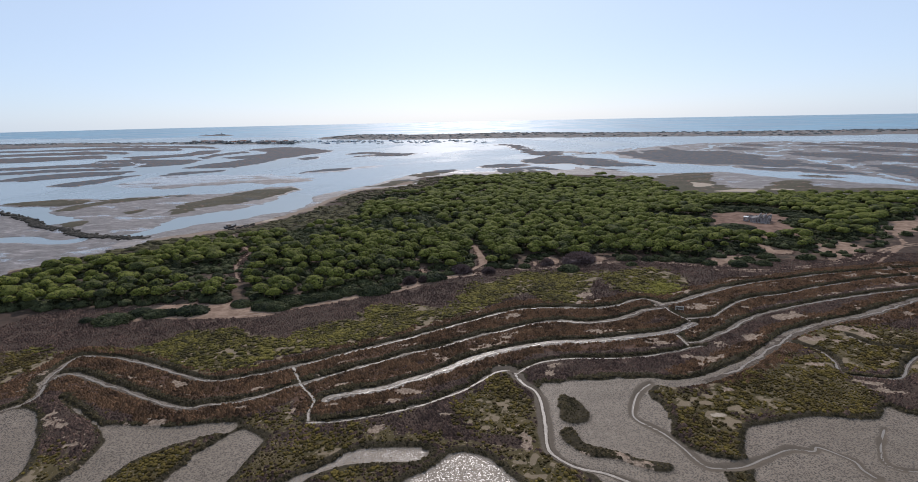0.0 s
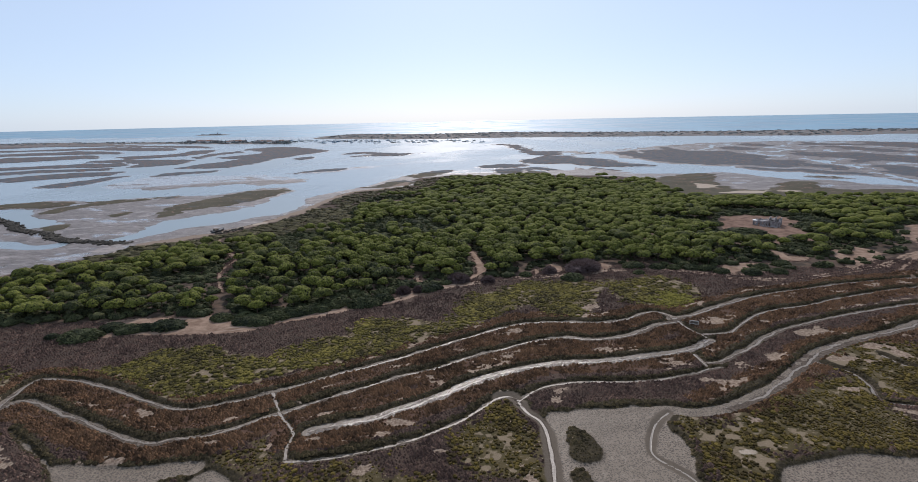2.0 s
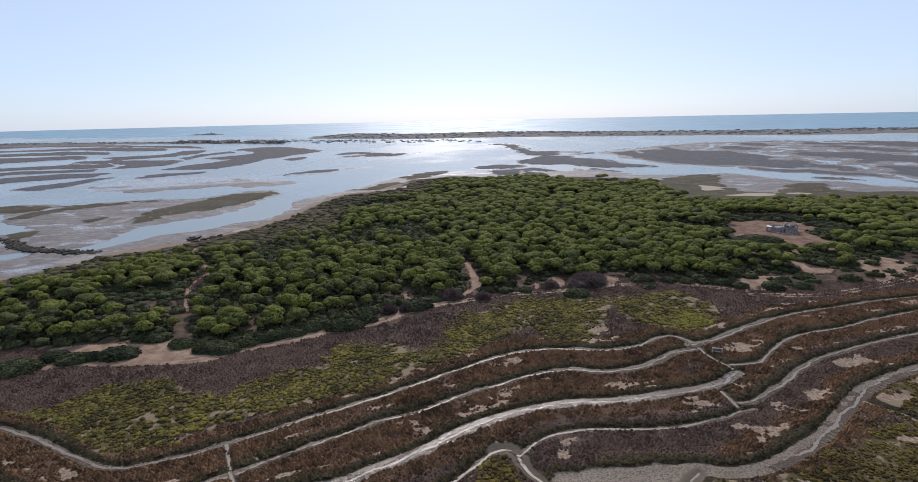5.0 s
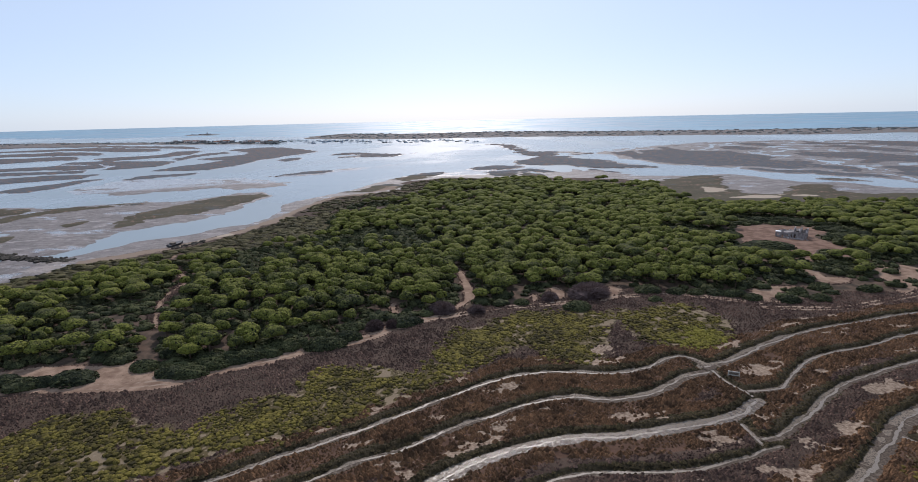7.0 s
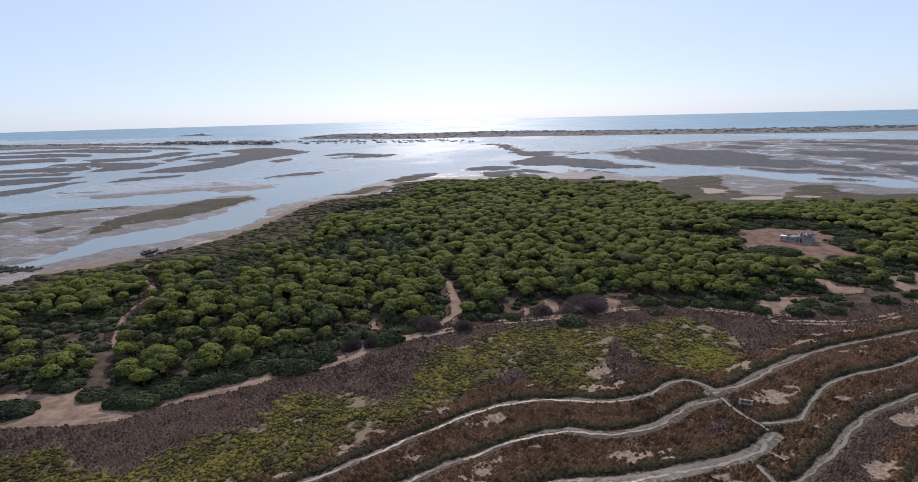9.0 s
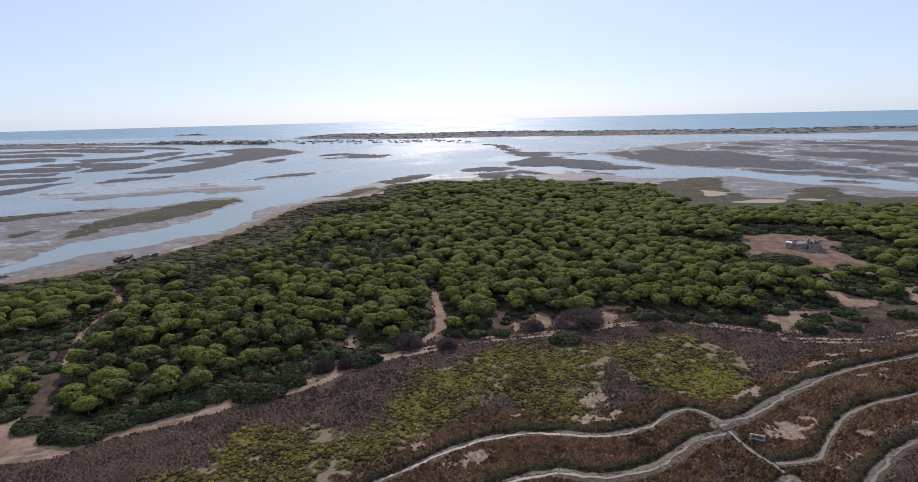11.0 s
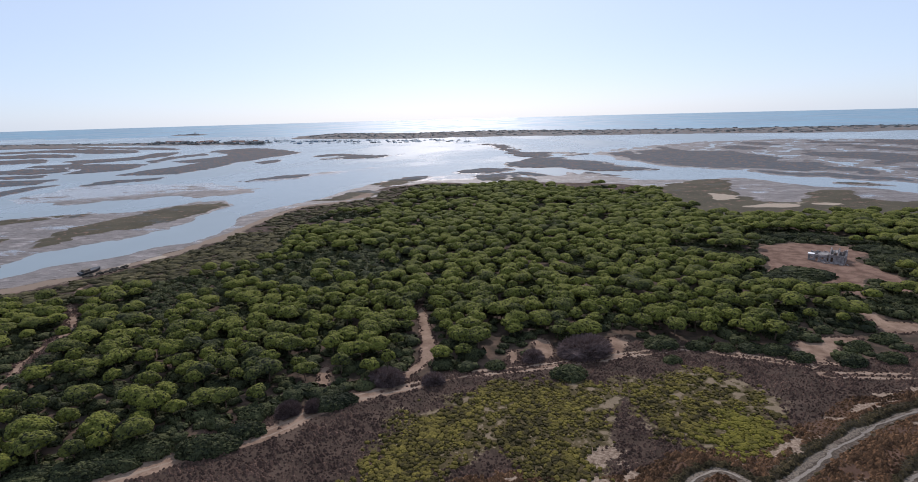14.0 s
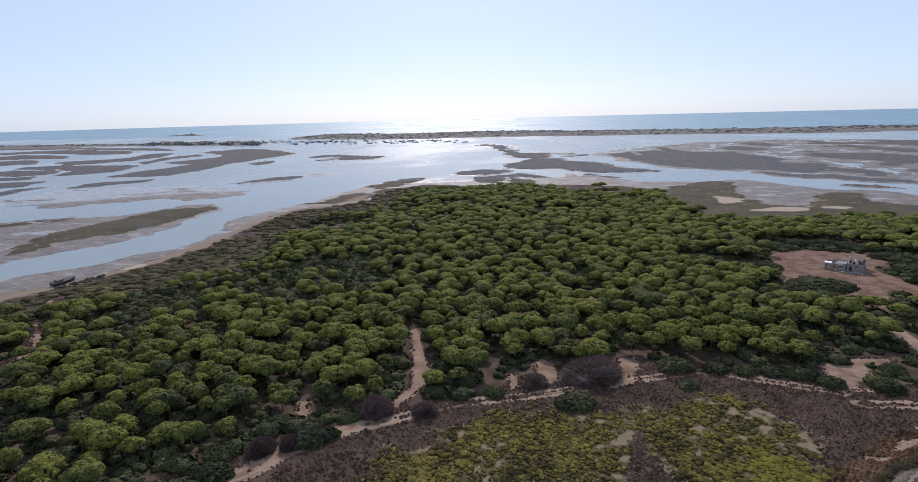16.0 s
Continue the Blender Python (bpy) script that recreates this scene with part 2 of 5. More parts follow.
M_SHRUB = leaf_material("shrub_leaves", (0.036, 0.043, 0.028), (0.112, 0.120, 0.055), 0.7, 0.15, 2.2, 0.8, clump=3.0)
M_COAST = leaf_material("coast_scrub", (0.058, 0.053, 0.032), (0.150, 0.132, 0.066), 0.7, 0.1, 2.2, 0.8)
M_TWIG = leaf_material("bare_twigs", (0.080, 0.058, 0.058), (0.200, 0.146, 0.140), 0.7, 0.15, 3.0)
M_BARK = plain_material("bark", (0.07, 0.05, 0.035), (0.16, 0.11, 0.08), 6)
M_RED = leaf_material("red_saltwort", (0.062, 0.038, 0.024), (0.228, 0.128, 0.070), 0.6, 0.1, 4.0, 1.6)
M_GREEN = leaf_material("green_saltwort", (0.048, 0.041, 0.019), (0.232, 0.192, 0.046), 0.6, 0.12, 4.0, 1.3)
M_OLIVE = leaf_material("olive_saltwort", (0.050, 0.037, 0.016), (0.196, 0.146, 0.037), 0.6, 0.12, 4.0, 1.3)
M_LIME = leaf_material("lime_saltwort", (0.056, 0.052, 0.018), (0.215, 0.192, 0.036), 0.6, 0.15, 4.0, 1.0)
M_HEATH = leaf_material("brown_heath", (0.076, 0.049, 0.041), (0.214, 0.136, 0.104), 0.6, 0.1, 4.0, 1.6)
# seablite coloured as dark as it stands in the bank's shade
M_SHADED_RUSH = leaf_material("bank_seablite", (0.036, 0.029, 0.017), (0.112, 0.086, 0.044), 0.6, 0.1, 4.0, 1.2)
M_WALL = plain_material("weathered_plaster", (0.14, 0.120, 0.116), (0.38, 0.335, 0.325), 0.9)
# stone of the far fort, lightened to carry the haze in its colour
M_HAZY_STONE = plain_material("hazy_stone", (0.30, 0.30, 0.31), (0.46, 0.45, 0.45), 0.4)
M_ROOF = plain_material("concrete_roof", (0.17, 0.16, 0.16), (0.28, 0.265, 0.26), 0.9)
M_WHITE = plain_material("white_paint", (0.72, 0.72, 0.70), (0.82, 0.82, 0.80), 1.0, 0.5)
M_DARK = plain_material("dark_hull", (0.035, 0.04, 0.05), (0.07, 0.075, 0.085), 1.0, 0.5)
M_BLUE = plain_material("blue_hull", (0.05, 0.12, 0.22), (0.07, 0.15, 0.27), 1.0, 0.5)
M_TILE = plain_material("roof_tiles", (0.20, 0.10, 0.07), (0.30, 0.16, 0.11), 1.0)
M_PALE = plain_material("bleached_timber", (0.34, 0.31, 0.27), (0.52, 0.48, 0.43), 3.0)
M_WOOD = plain_material("grey_timber", (0.10, 0.08, 0.065), (0.20, 0.165, 0.135), 3.0)
# scrub of the outer bar, with the haze over it put into the colour
M_HAZY_DUNE = leaf_material("hazy_dune_scrub", (0.14, 0.155, 0.16), (0.21, 0.225, 0.225), 0.7, 0.1)
M_WEED = plain_material("weedy_rock", (0.022, 0.020, 0.017), (0.060, 0.051, 0.040), 1.2)

# ---- the plan: lines and outlines on the ground, in metres ----
DITCH_A = [(-91.2, 77.2), (-93.5, 82.5), (-94.8, 87.1), (-93.3, 89), (-86.5, 89.2), (-78.2, 87.5), (-69.7, 84.9), (-63.3, 83), (-59.8, 83.1), (-57.1, 84.4), (-52.8, 87.3), (-48.5, 90.4), (-44.4, 94.5), (-39.2, 99.8), (-30.2, 107.7), (-25.1, 113.2), (-19.5, 119.1), (-13.5, 125.4), (-6.8, 129.7), (0.2, 131.5), (7.2, 131.7), (14.3, 134.8), (18.9, 139.5), (22, 141.3), (24.5, 138.9), (26.1, 135.6)]
DITCH_B = [(-91.3, 76.8), (-90.5, 80.9), (-86.7, 81), (-79.5, 78.8), (-68.1, 75.4), (-60.8, 73.4), (-57.6, 73.5), (-56.2, 74.7), (-52, 76.6), (-48.3, 79.4), (-45.7, 82.8), (-43.6, 84.2), (-41.7, 86.1), (-37, 91.2), (-32.6, 95.5), (-28, 100.1), (-22.9, 103.8), (-17.7, 108.9), (-12.1, 114), (-6, 118.8), (-2.2, 121.2), (1.7, 122.5), (7, 122.1), (13.6, 124.9), (17.9, 129), (20.9, 132.3), (26.1, 135.6)]
DITCH_B_EAST = [(24.5, 136.8), (28.4, 138.6), (35.2, 145.2), (44, 153), (51.4, 158.3), (58.6, 162.3), (65.9, 166.1), (73.3, 169.7), (80.8, 173.1), (95.4, 178.5), (115, 184)]
LINK_ONE = [(26.1, 135.6), (27.4, 131.6), (30.3, 126.2)]
LINK_WEST = [(-48.5, 90.4), (-43.6, 84.2), (-38.8, 79.3), (-37.9, 75.4), (-36.6, 72.6)]
DITCH_C = [(-36.7, 80), (-33.3, 82.2), (-28.9, 84.8), (-24.8, 88.8), (-20.3, 92.8), (-15.8, 98.4), (-10.7, 103.3), (-5.2, 107.3), (0.7, 110), (6.7, 111.5), (12.7, 113.4), (18.9, 116.2), (25.5, 119.8), (30.7, 125.2)]
DITCH_C_EAST = [(29.9, 128.1), (32.7, 128.8), (35.9, 130.6), (38.6, 134.4), (41.6, 138.6), (45, 142.6), (49.4, 146.1), (54.4, 148.7), (59.7, 151.4), (64.5, 155), (68.7, 157.5), (80, 164.3), (91.8, 169.6), (110, 177)]
DITCH_D = [(-36.6, 72.6), (-33.5, 73.1), (-28.6, 75.3), (-23.7, 78.2), (-19.6, 81.2), (-16.4, 84.7), (-13.9, 87.8), (-11.4, 92), (-9.6, 94.7), (-7.5, 95.3), (-5.7, 92.9), (-4.4, 90.8), (-2.2, 88.4), (-1, 84.1), (-0.3, 78.8), (0.4, 72.6), (1.3, 70.6), (3.3, 68.9), (5.6, 67.9), (8.6, 67.4), (11.4, 65.8)]
DITCH_E = [(-6.3, 94), (-4.4, 97.2), (-2.3, 99.6), (0.9, 101.7), (6.5, 103.1), (12, 103.9), (17.7, 105.6), (23.5, 108.4), (26.7, 110.6), (29.8, 112.3)]
DITCH_E_EAST = [(27.5, 113.6), (30, 114.6), (33.7, 118.5), (38.1, 123.6), (43, 129.4), (47.4, 133.7), (52.6, 137.3), (58.2, 141.2), (67.7, 147), (78.8, 152.8), (90, 158), (108, 165)]
LINK_TWO = [(25.9, 117.6), (27, 112.4)]
DITCH_F = [(6.2, 92.1), (16.4, 94.8), (21.3, 94.9), (26.5, 97), (32.5, 101.7), (38.3, 107.9), (43.6, 114.9), (49.1, 121.3), (57.2, 127.9), (65.2, 133.1), (73.8, 138.9), (81.9, 145.5), (93.1, 152.3), (111, 161), (130, 169)]
DITCH_G = [(47.1, 117.3), (49.1, 115.2), (51.5, 113.2), (52.2, 108.5), (51.5, 103.5), (54.8, 102.3), (59.3, 102.4), (61.8, 104.6), (64.3, 108.6), (68.3, 113), (73.3, 116.5)]
DITCH_H = [(60.5, 122), (62, 118.3), (64.5, 116.9), (70.2, 116.6), (77.7, 117.2)]
DITCH_I = [(-89.3, 67.5), (-87.7, 70.3), (-88.1, 73.3), (-91.2, 77.2)]
DITCH_I2 = [(-92.8, 62.9), (-89.3, 67.5)]
DITCH_J = [(-83, 73), (-76.9, 70), (-70.9, 67.3), (-66.3, 64.7), (-63.7, 62)]
DITCHES = [(DITCH_A[:12], 1.6), (DITCH_A[11:], 1.7), (DITCH_B[:12], 1.7), (DITCH_B[11:-5], 1.6), (DITCH_B[-6:], 2.5), (DITCH_B_EAST[:4], 2.4), (DITCH_B_EAST[3:], 1.6), (LINK_ONE, 0.85), (LINK_WEST, 0.55), (DITCH_C, 2.7), (DITCH_C_EAST, 1.4), (DITCH_D[:11], 1.2), (DITCH_D[10:], 0.5), (DITCH_E, 1.3), (DITCH_E_EAST, 1.7), (LINK_TWO, 1.2), (DITCH_F, 3.0), (DITCH_G, 0.9), (DITCH_H, 0.8), (DITCH_I, 1.5), (DITCH_I2, 1.5), (DITCH_J, 0.9)]
CREEK_A = [(17.3, 94.2), (14.9, 90.7), (13.4, 84.9), (13.9, 82), (17, 79.1), (19.2, 75.7), (21.2, 71.8), (23.2, 71.3), (26.3, 72.1), (30.1, 74.9), (33.9, 77.4), (36.9, 77.5), (37.8, 78.7), (39.8, 77.4), (41.3, 75.9), (41.5, 74), (42.4, 72.3)]
CREEK_B = [(49.3, 85.2), (46.9, 81), (45.1, 76.5), (46.3, 74.8), (50.4, 75)]
CREEKS = [(CREEK_A, 2.6), (CREEK_B, 1.6)]
CREEKS.append((DITCH_D[8:], 3.6))
FLAT_A = [(-1.4, 90.9), (6.2, 93), (17.9, 95.2), (16.3, 90.5), (19.1, 84.6), (18.2, 77.8), (21, 74.5), (23.3, 73.1), (28, 72.7), (23.6, 70.6), (22.6, 66), (9.8, 63.8), (5.6, 67.9), (1.3, 70.6), (0.6, 79), (-0.6, 86.2)]
FLAT_B = [(27.7, 75.7), (29.4, 81.2), (32.9, 83.9), (41.3, 86.9), (49.7, 87.8), (52.4, 91.8), (53.7, 91), (56, 89.7), (62.8, 89.1), (52, 68.8), (38.5, 66.5), (28, 68.1), (27.9, 72.3)]
FLAT_C = [(-67.8, 65.8), (-66.2, 66.9), (-56.6, 68), (-48.4, 71), (-47.4, 68.6), (-51.3, 66.4), (-55.3, 62.6), (-56.9, 58.8), (-57.6, 53.6), (-60.2, 50.8), (-63.2, 50.3), (-63.2, 56.4), (-63.8, 60.5), (-65, 63.3)]
FLAT_D = [(-46.2, 69.1), (-43.8, 68.7), (-41.2, 67.2), (-41, 60.8), (-40.7, 56.4), (-41.6, 54), (-49, 52.7), (-49, 59.4), (-48.5, 63.7)]
FLAT_E = [(-93.8, 63.6), (-88.9, 67.2), (-84.8, 68.8), (-78.3, 64.4), (-71, 56.4), (-69.7, 52.4), (-72.5, 47.6)]
FLAT_F = [(-28.7, 64.2), (-27.1, 66.6), (-23.2, 68.1), (-19.1, 68.9), (-16.4, 68.6), (-17, 66.1), (-22.1, 64.9), (-28, 62.6), (-31.6, 58), (-32.7, 55.5), (-34.9, 55.1), (-32.5, 59.6)]
FLAT_G = [(-18.9, 57.8), (-17.6, 61.2), (-15.9, 63.7), (-14, 66), (-12.5, 68.3), (-10.5, 69), (-7.9, 68.3), (-5.2, 66.1), (-2.5, 62.9), (-0.9, 59.8)]
FLATS = [FLAT_A, FLAT_B, FLAT_C, FLAT_D, FLAT_E, FLAT_F, FLAT_G]
ISLET_A = [(1.8, 87.5), (4.6, 86.4), (6.7, 82.6), (5.9, 79.8), (2.4, 79.6)]
ISLET_B = [(2.3, 75.1), (3.7, 77.3), (5.8, 74.2), (10.6, 72.8), (13.5, 71.1), (16.9, 71.1), (16.6, 69), (13.3, 69.2), (9.6, 70.4), (4.9, 71)]
ISLETS = [ISLET_A, ISLET_B]
GREEN_A = [(-47.1, 107), (-48, 113.2), (-46, 119), (-45.9, 127.4), (-37.4, 128.5), (-28.3, 127.5), (-25.3, 132.4), (-23.7, 145.9), (-16.6, 156.5), (-8, 163), (5.3, 164.6), (12.6, 160), (5, 134.2), (-1.1, 135.6), (-9, 142.1), (-14.7, 133.8), (-19.4, 124.6), (-28.7, 115.9), (-33.4, 108.9), (-38.2, 104), (-44.8, 100.5), (-53.9, 97.5), (-73.6, 94.6), (-82.1, 102), (-71.4, 106.6), (-59, 103.8), (-52.2, 104.8)]
GREEN_B = [(10.5, 165.2), (18.6, 168), (27.2, 173), (33.7, 167.9), (36.8, 161.3), (32.5, 150.1), (25.7, 144), (20.7, 144.6), (13.6, 147.7)]
GREEN_C = [(-10.4, 92.2), (-6.1, 92.2), (-3.2, 87.8), (-1.6, 78.6), (0.1, 71.1), (-4.3, 73.3), (-9.6, 74), (-14.4, 80.1), (-13.6, 86.2)]
GREEN_D = [(17.3, 90.6), (26.2, 95.7), (35.2, 100.5), (46, 112.4), (52, 109.2), (51.3, 100.7), (52.9, 92.8), (50, 88.3), (41.6, 87.7), (32.1, 84.1), (29.3, 81.1), (27.3, 75.6), (23, 73.5), (19.1, 77.1), (19.7, 85.6)]
GREEN_E = [(-111.2, 85.7), (-108, 90.7), (-101.5, 90.1), (-98.6, 82.2), (-103.1, 79)]
GREEN_F = [(23.9, 71), (27.8, 72), (27.6, 66.9), (21.9, 65.9)]
GREEN_G = [(-31.3, 68.1), (-19.7, 71.1), (-7.5, 71.3), (2.5, 68.7), (5.5, 63.1), (-1.7, 61.9), (-8.1, 69.7), (-16.7, 69.8), (-27.3, 67.3)]
GREEN_H = [(48.2, 115.6), (59.8, 128.7), (76.9, 129.4), (92.6, 131.7), (74, 102.1), (64.1, 104.9), (51.3, 103)]
GREEN_I = [(-95.8, 92.4), (-85.9, 96.3), (-80.4, 101.2), (-71.3, 101.1), (-59, 100.8), (-53.3, 111.6), (-48.4, 117.1), (-32, 120.7), (-28.5, 117), (-39.3, 107.6), (-46.6, 99.2), (-53.5, 92.6), (-56.4, 87.6), (-64, 84.2), (-69.3, 85.4), (-79.5, 90), (-90.2, 89.8)]
GREENS = [GREEN_A, GREEN_B, GREEN_C, GREEN_D, GREEN_E, GREEN_F, GREEN_G, GREEN_H, GREEN_I]
SAND_A = [(-101.6, 118.8), (-96.1, 120.7), (-88.7, 122.2), (-82.4, 124.9), (-74.2, 122.5), (-68.4, 119.6), (-69.7, 116.9), (-78.9, 114.5), (-87.1, 112.4), (-92.2, 110.7), (-98.3, 109.9), (-105.9, 116)]
SAND_B = [(-32.8, 195.6), (-30.6, 196.5), (-26.3, 183.7), (-22.3, 171.5), (-23.5, 167.4), (-24.9, 162.9), (-26.5, 158.1), (-28.5, 158.4), (-25.9, 166.7), (-26.1, 173.3), (-28.9, 183.4)]
SAND_C = [(-43.1, 162.6), (-41.8, 163.8), (-39.5, 159.2), (-38.7, 156.6), (-40, 155.9), (-41.8, 158.9)]
SAND_D = [(-9, 175.3), (-7, 176), (-6.3, 171.2), (-8.1, 169.9)]
SAND_E = [(-4, 182.1), (-1.2, 181.6), (0.1, 176.4), (-0.1, 173), (-2.1, 172.8), (-3.8, 177.1)]
SAND_F = [(11.4, 183.8), (14.9, 185.5), (15.4, 181.8), (13.4, 177.9), (11.3, 177.7)]
SAND_G = [(47.5, 186.2), (53.8, 189.4), (61.7, 189.5), (56.1, 184.1), (49.9, 177.9), (52.1, 176.1), (47, 176.5), (46.1, 179.5)]
SAND_H = [(69.5, 207.6), (72.0, 206.7), (70.7, 200.8), (75.2, 199.3), (76.4, 197.2), (74.3, 193.5), (67.6, 192.8), (67.2, 197.1), (67.8, 203.0)]
SAND_I = [(87.6, 208.5), (96.3, 214), (100.8, 205.5), (90.7, 192.3), (82.6, 186.9)]
SAND_J = [(122, 241), (139, 260), (158, 269), (143, 243), (122, 233)]
SAND_L = [(-177.1, 192), (-171.8, 194), (-164.4, 189), (-156, 180), (-165.2, 180), (-174, 182)]
CLEARING = [(67.3, 266.2), (78.9, 271.0), (88.7, 269.2), (99.7, 265.2), (95.1, 257.6), (89.0, 252.3), (88.4, 247.0), (90.8, 237.1), (89.5, 229.1), (88.4, 222.3), (85.5, 219.7), (84.8, 221.9), (84.5, 227.6), (83.4, 231.6), (80.2, 228.2), (74.4, 216.0), (71.9, 216.7), (68.2, 219.9), (71.1, 229.0), (72.0, 239.0), (66.4, 242.1), (59.0, 232.2), (62.7, 245.0), (63.0, 251.6)]
GAP_E = [(4.3, 219.3), (7.3, 221), (10, 217.6), (8.4, 215.2)]
SANDS = [SAND_A, SAND_B, SAND_C, SAND_D, SAND_E, SAND_F, SAND_G, SAND_H, SAND_I, SAND_J, CLEARING, GAP_E]
TRACK = [(-103.3, 108.2), (-93.8, 112), (-80.9, 114.2), (-70.3, 117.6), (-67.4, 121.4), (-59.5, 127), (-54.1, 132.1), (-50, 136.1), (-42.3, 141.3), (-37.2, 149), (-30.8, 154.5), (-23.7, 158.9), (-17.5, 163.4), (-10.9, 165.8), (-4.1, 168.1), (5.6, 172.1), (20, 178.5), (27.3, 180.7), (33.8, 178.7), (45.8, 175.1)]
TRACK_EAST = [(47.4, 171.6), (64, 173.7), (82.3, 184), (96, 192.9), (109.2, 206.5), (121.4, 214), (139.5, 223.4)]
TRACK_TWO = [(93.5, 194.9), (95.1, 184.2), (98, 169.5), (101, 157.2)]
TRACK_FOUR = [(95.8, 186.0), (108.8, 202.8), (118.6, 217.2), (123.7, 232.9), (134.7, 239.5)]
PATH_WEST = [(-135, 204.3), (-127.9, 193.9), (-115.8, 182.1), (-108.1, 173.3), (-106.2, 164.5), (-103.2, 157.2), (-96.4, 146.9), (-91.6, 140.6), (-87, 133.6), (-80.7, 125.1)]
PATH_MID_N = [(-43.2, 246.3), (-39.5, 230.9), (-37.4, 217.9), (-32, 195.7)]
TRACKS = [(TRACK, 2.0), (TRACK_EAST, 2.0), (TRACK_TWO, 1.2), (PATH_WEST[:-2], 1.5), (PATH_MID_N, 0.8), (TRACK_FOUR, 1.4)]
RED_LINES = [DITCH_A[8:], DITCH_A[:9], DITCH_B, DITCH_B_EAST, DITCH_C, DITCH_C_EAST, DITCH_F[3:]]
SPILL_A = [(4.6, 144), (10.1, 146.3), (11.9, 144.2), (10.2, 140.5), (4.8, 139.1)]
SPILL_B = [(29.2, 143.2), (34.6, 150.9), (41.9, 158.5), (42.5, 157.2), (36.4, 150), (30.6, 142.9)]
SPILL_C = [(-13.4, 133.2), (-7.5, 134.7), (0.2, 135.9), (8.7, 137.5), (8.6, 136.1), (0.2, 134.5), (-7.3, 133.4), (-13.1, 131.9)]
SPILLS = [SPILL_A, SPILL_B, SPILL_C]
LIME = [(21.4, 149.3), (25, 154.4), (30, 157.4), (32.1, 153.3), (32, 148.1), (22.2, 145.5)]
PAN_A = [(24.5, 85.4), (26.9, 86.4), (28.4, 85.5), (27.5, 83.8), (24.9, 83.6)]
PAN_B = [(84, 403), (88, 392), (102, 390), (86, 374), (80, 376)]
PAN_C = [(87, 351), (101, 362), (119, 362), (104, 350)]
PAN_D = [(121, 362), (131, 362), (130, 358), (122, 358)]
PAN_E = [(-142.1, 226.2), (-143.6, 230.9), (-141.1, 232.5), (-139.1, 229.2), (-138.6, 225.3)]
PAN_F = [(-140.3, 234.7), (-138.8, 239.3), (-136.1, 241.1), (-135, 237.4), (-136.6, 232.9)]
PAN_G = [(-117, 218.2), (-118.4, 223.5), (-116.2, 225), (-113.5, 219.8)]
PANS = [PAN_A, PAN_B, PAN_C, PAN_D, PAN_E, PAN_F, PAN_G, SAND_L]
WOOD_FRONT = [(-175, 105), (-140, 108), (-116, 115), (-107, 117), (-102, 119), (-89, 122), (-82, 125), (-72, 121), (-66, 125), (-61, 129), (-55, 135), (-49, 143), (-42, 148), (-34, 154), (-27, 160), (-18, 165), (-8, 170), (0, 173), (10, 177), (20, 182), (35, 183), (46, 178), (54, 177), (70, 186), (87, 188), (106, 206), (131, 233), (173, 260)]
WOOD_BACK = [(230, 300), (195, 335), (160, 331), (143, 332), (116, 329), (94, 326), (74, 327), (66, 342), (60, 366), (60, 403), (42, 406), (25, 429), (3, 418), (-25, 432), (-54, 421), (-84, 422), (-88, 395), (-86, 344), (-97, 332), (-110, 316), (-110, 288), (-96, 237), (-107, 219), (-119, 207), (-124, 197), (-135, 191), (-138, 185), (-142, 177), (-143, 162), (-160, 150)]
WOODS = WOOD_FRONT + WOOD_BACK
THICKET = [(-70, 205), (-52, 212), (-48, 232), (-66, 250), (-86, 240), (-88, 218)]
MAINLAND = [(-4900, 20), (-1500, 10), (-400, 50), (-215, 110), (-180, 173), (-175, 193), (-169, 220), (-164, 236), (-153, 249), (-141, 264), (-145, 296), (-152, 322), (-151, 347), (-138, 376), (-132, 425), (-115, 478), (-77, 511), (-21, 488), (21, 500), (58, 469), (95, 467), (121, 482), (138, 459), (149, 430), (171, 425), (186, 406), (208, 386), (300, 340), (1000, 200), (4900, 0), (4900, -4900), (-4900, -4900)]
GROWN = [(-4900, 0), (-1500, -10), (-400, 30), (-190, 90), (-165, 175), (-162, 190), (-150, 203), (-142, 214), (-139, 226), (-136, 237), (-132, 251), (-132, 273), (-134, 302), (-134, 345), (-112, 372), (-108, 424), (-85, 448), (-60, 442), (-25, 446), (20, 443), (50, 425), (68, 406), (69, 374), (78, 352), (86, 339), (115, 341), (142, 342), (175, 340), (240, 310), (1000, 150), (4900, -10), (4900, -4900), (-4900, -4900)]
LAG_A = [(-317, 292), (-269, 308), (-250, 322), (-223, 330), (-212, 361), (-191, 365), (-185, 342), (-173, 307), (-180, 280), (-184, 256), (-198, 246), (-217, 223)]
LAG_B = [(-342, 376), (-353, 407), (-353, 440), (-303, 452), (-263, 450), (-235, 443), (-212, 421), (-232, 405), (-269, 383), (-297, 369), (-330, 369)]
LAG_C = [(-238, 463), (-215, 512), (-197, 544), (-164, 571), (-177, 547), (-200, 503), (-221, 466)]
LAG_D = [(-345, 379), (-349, 405), (-326, 419), (-290, 436), (-247, 436), (-214, 425), (-204, 401), (-238, 390), (-269, 372), (-301, 359), (-324, 361)]
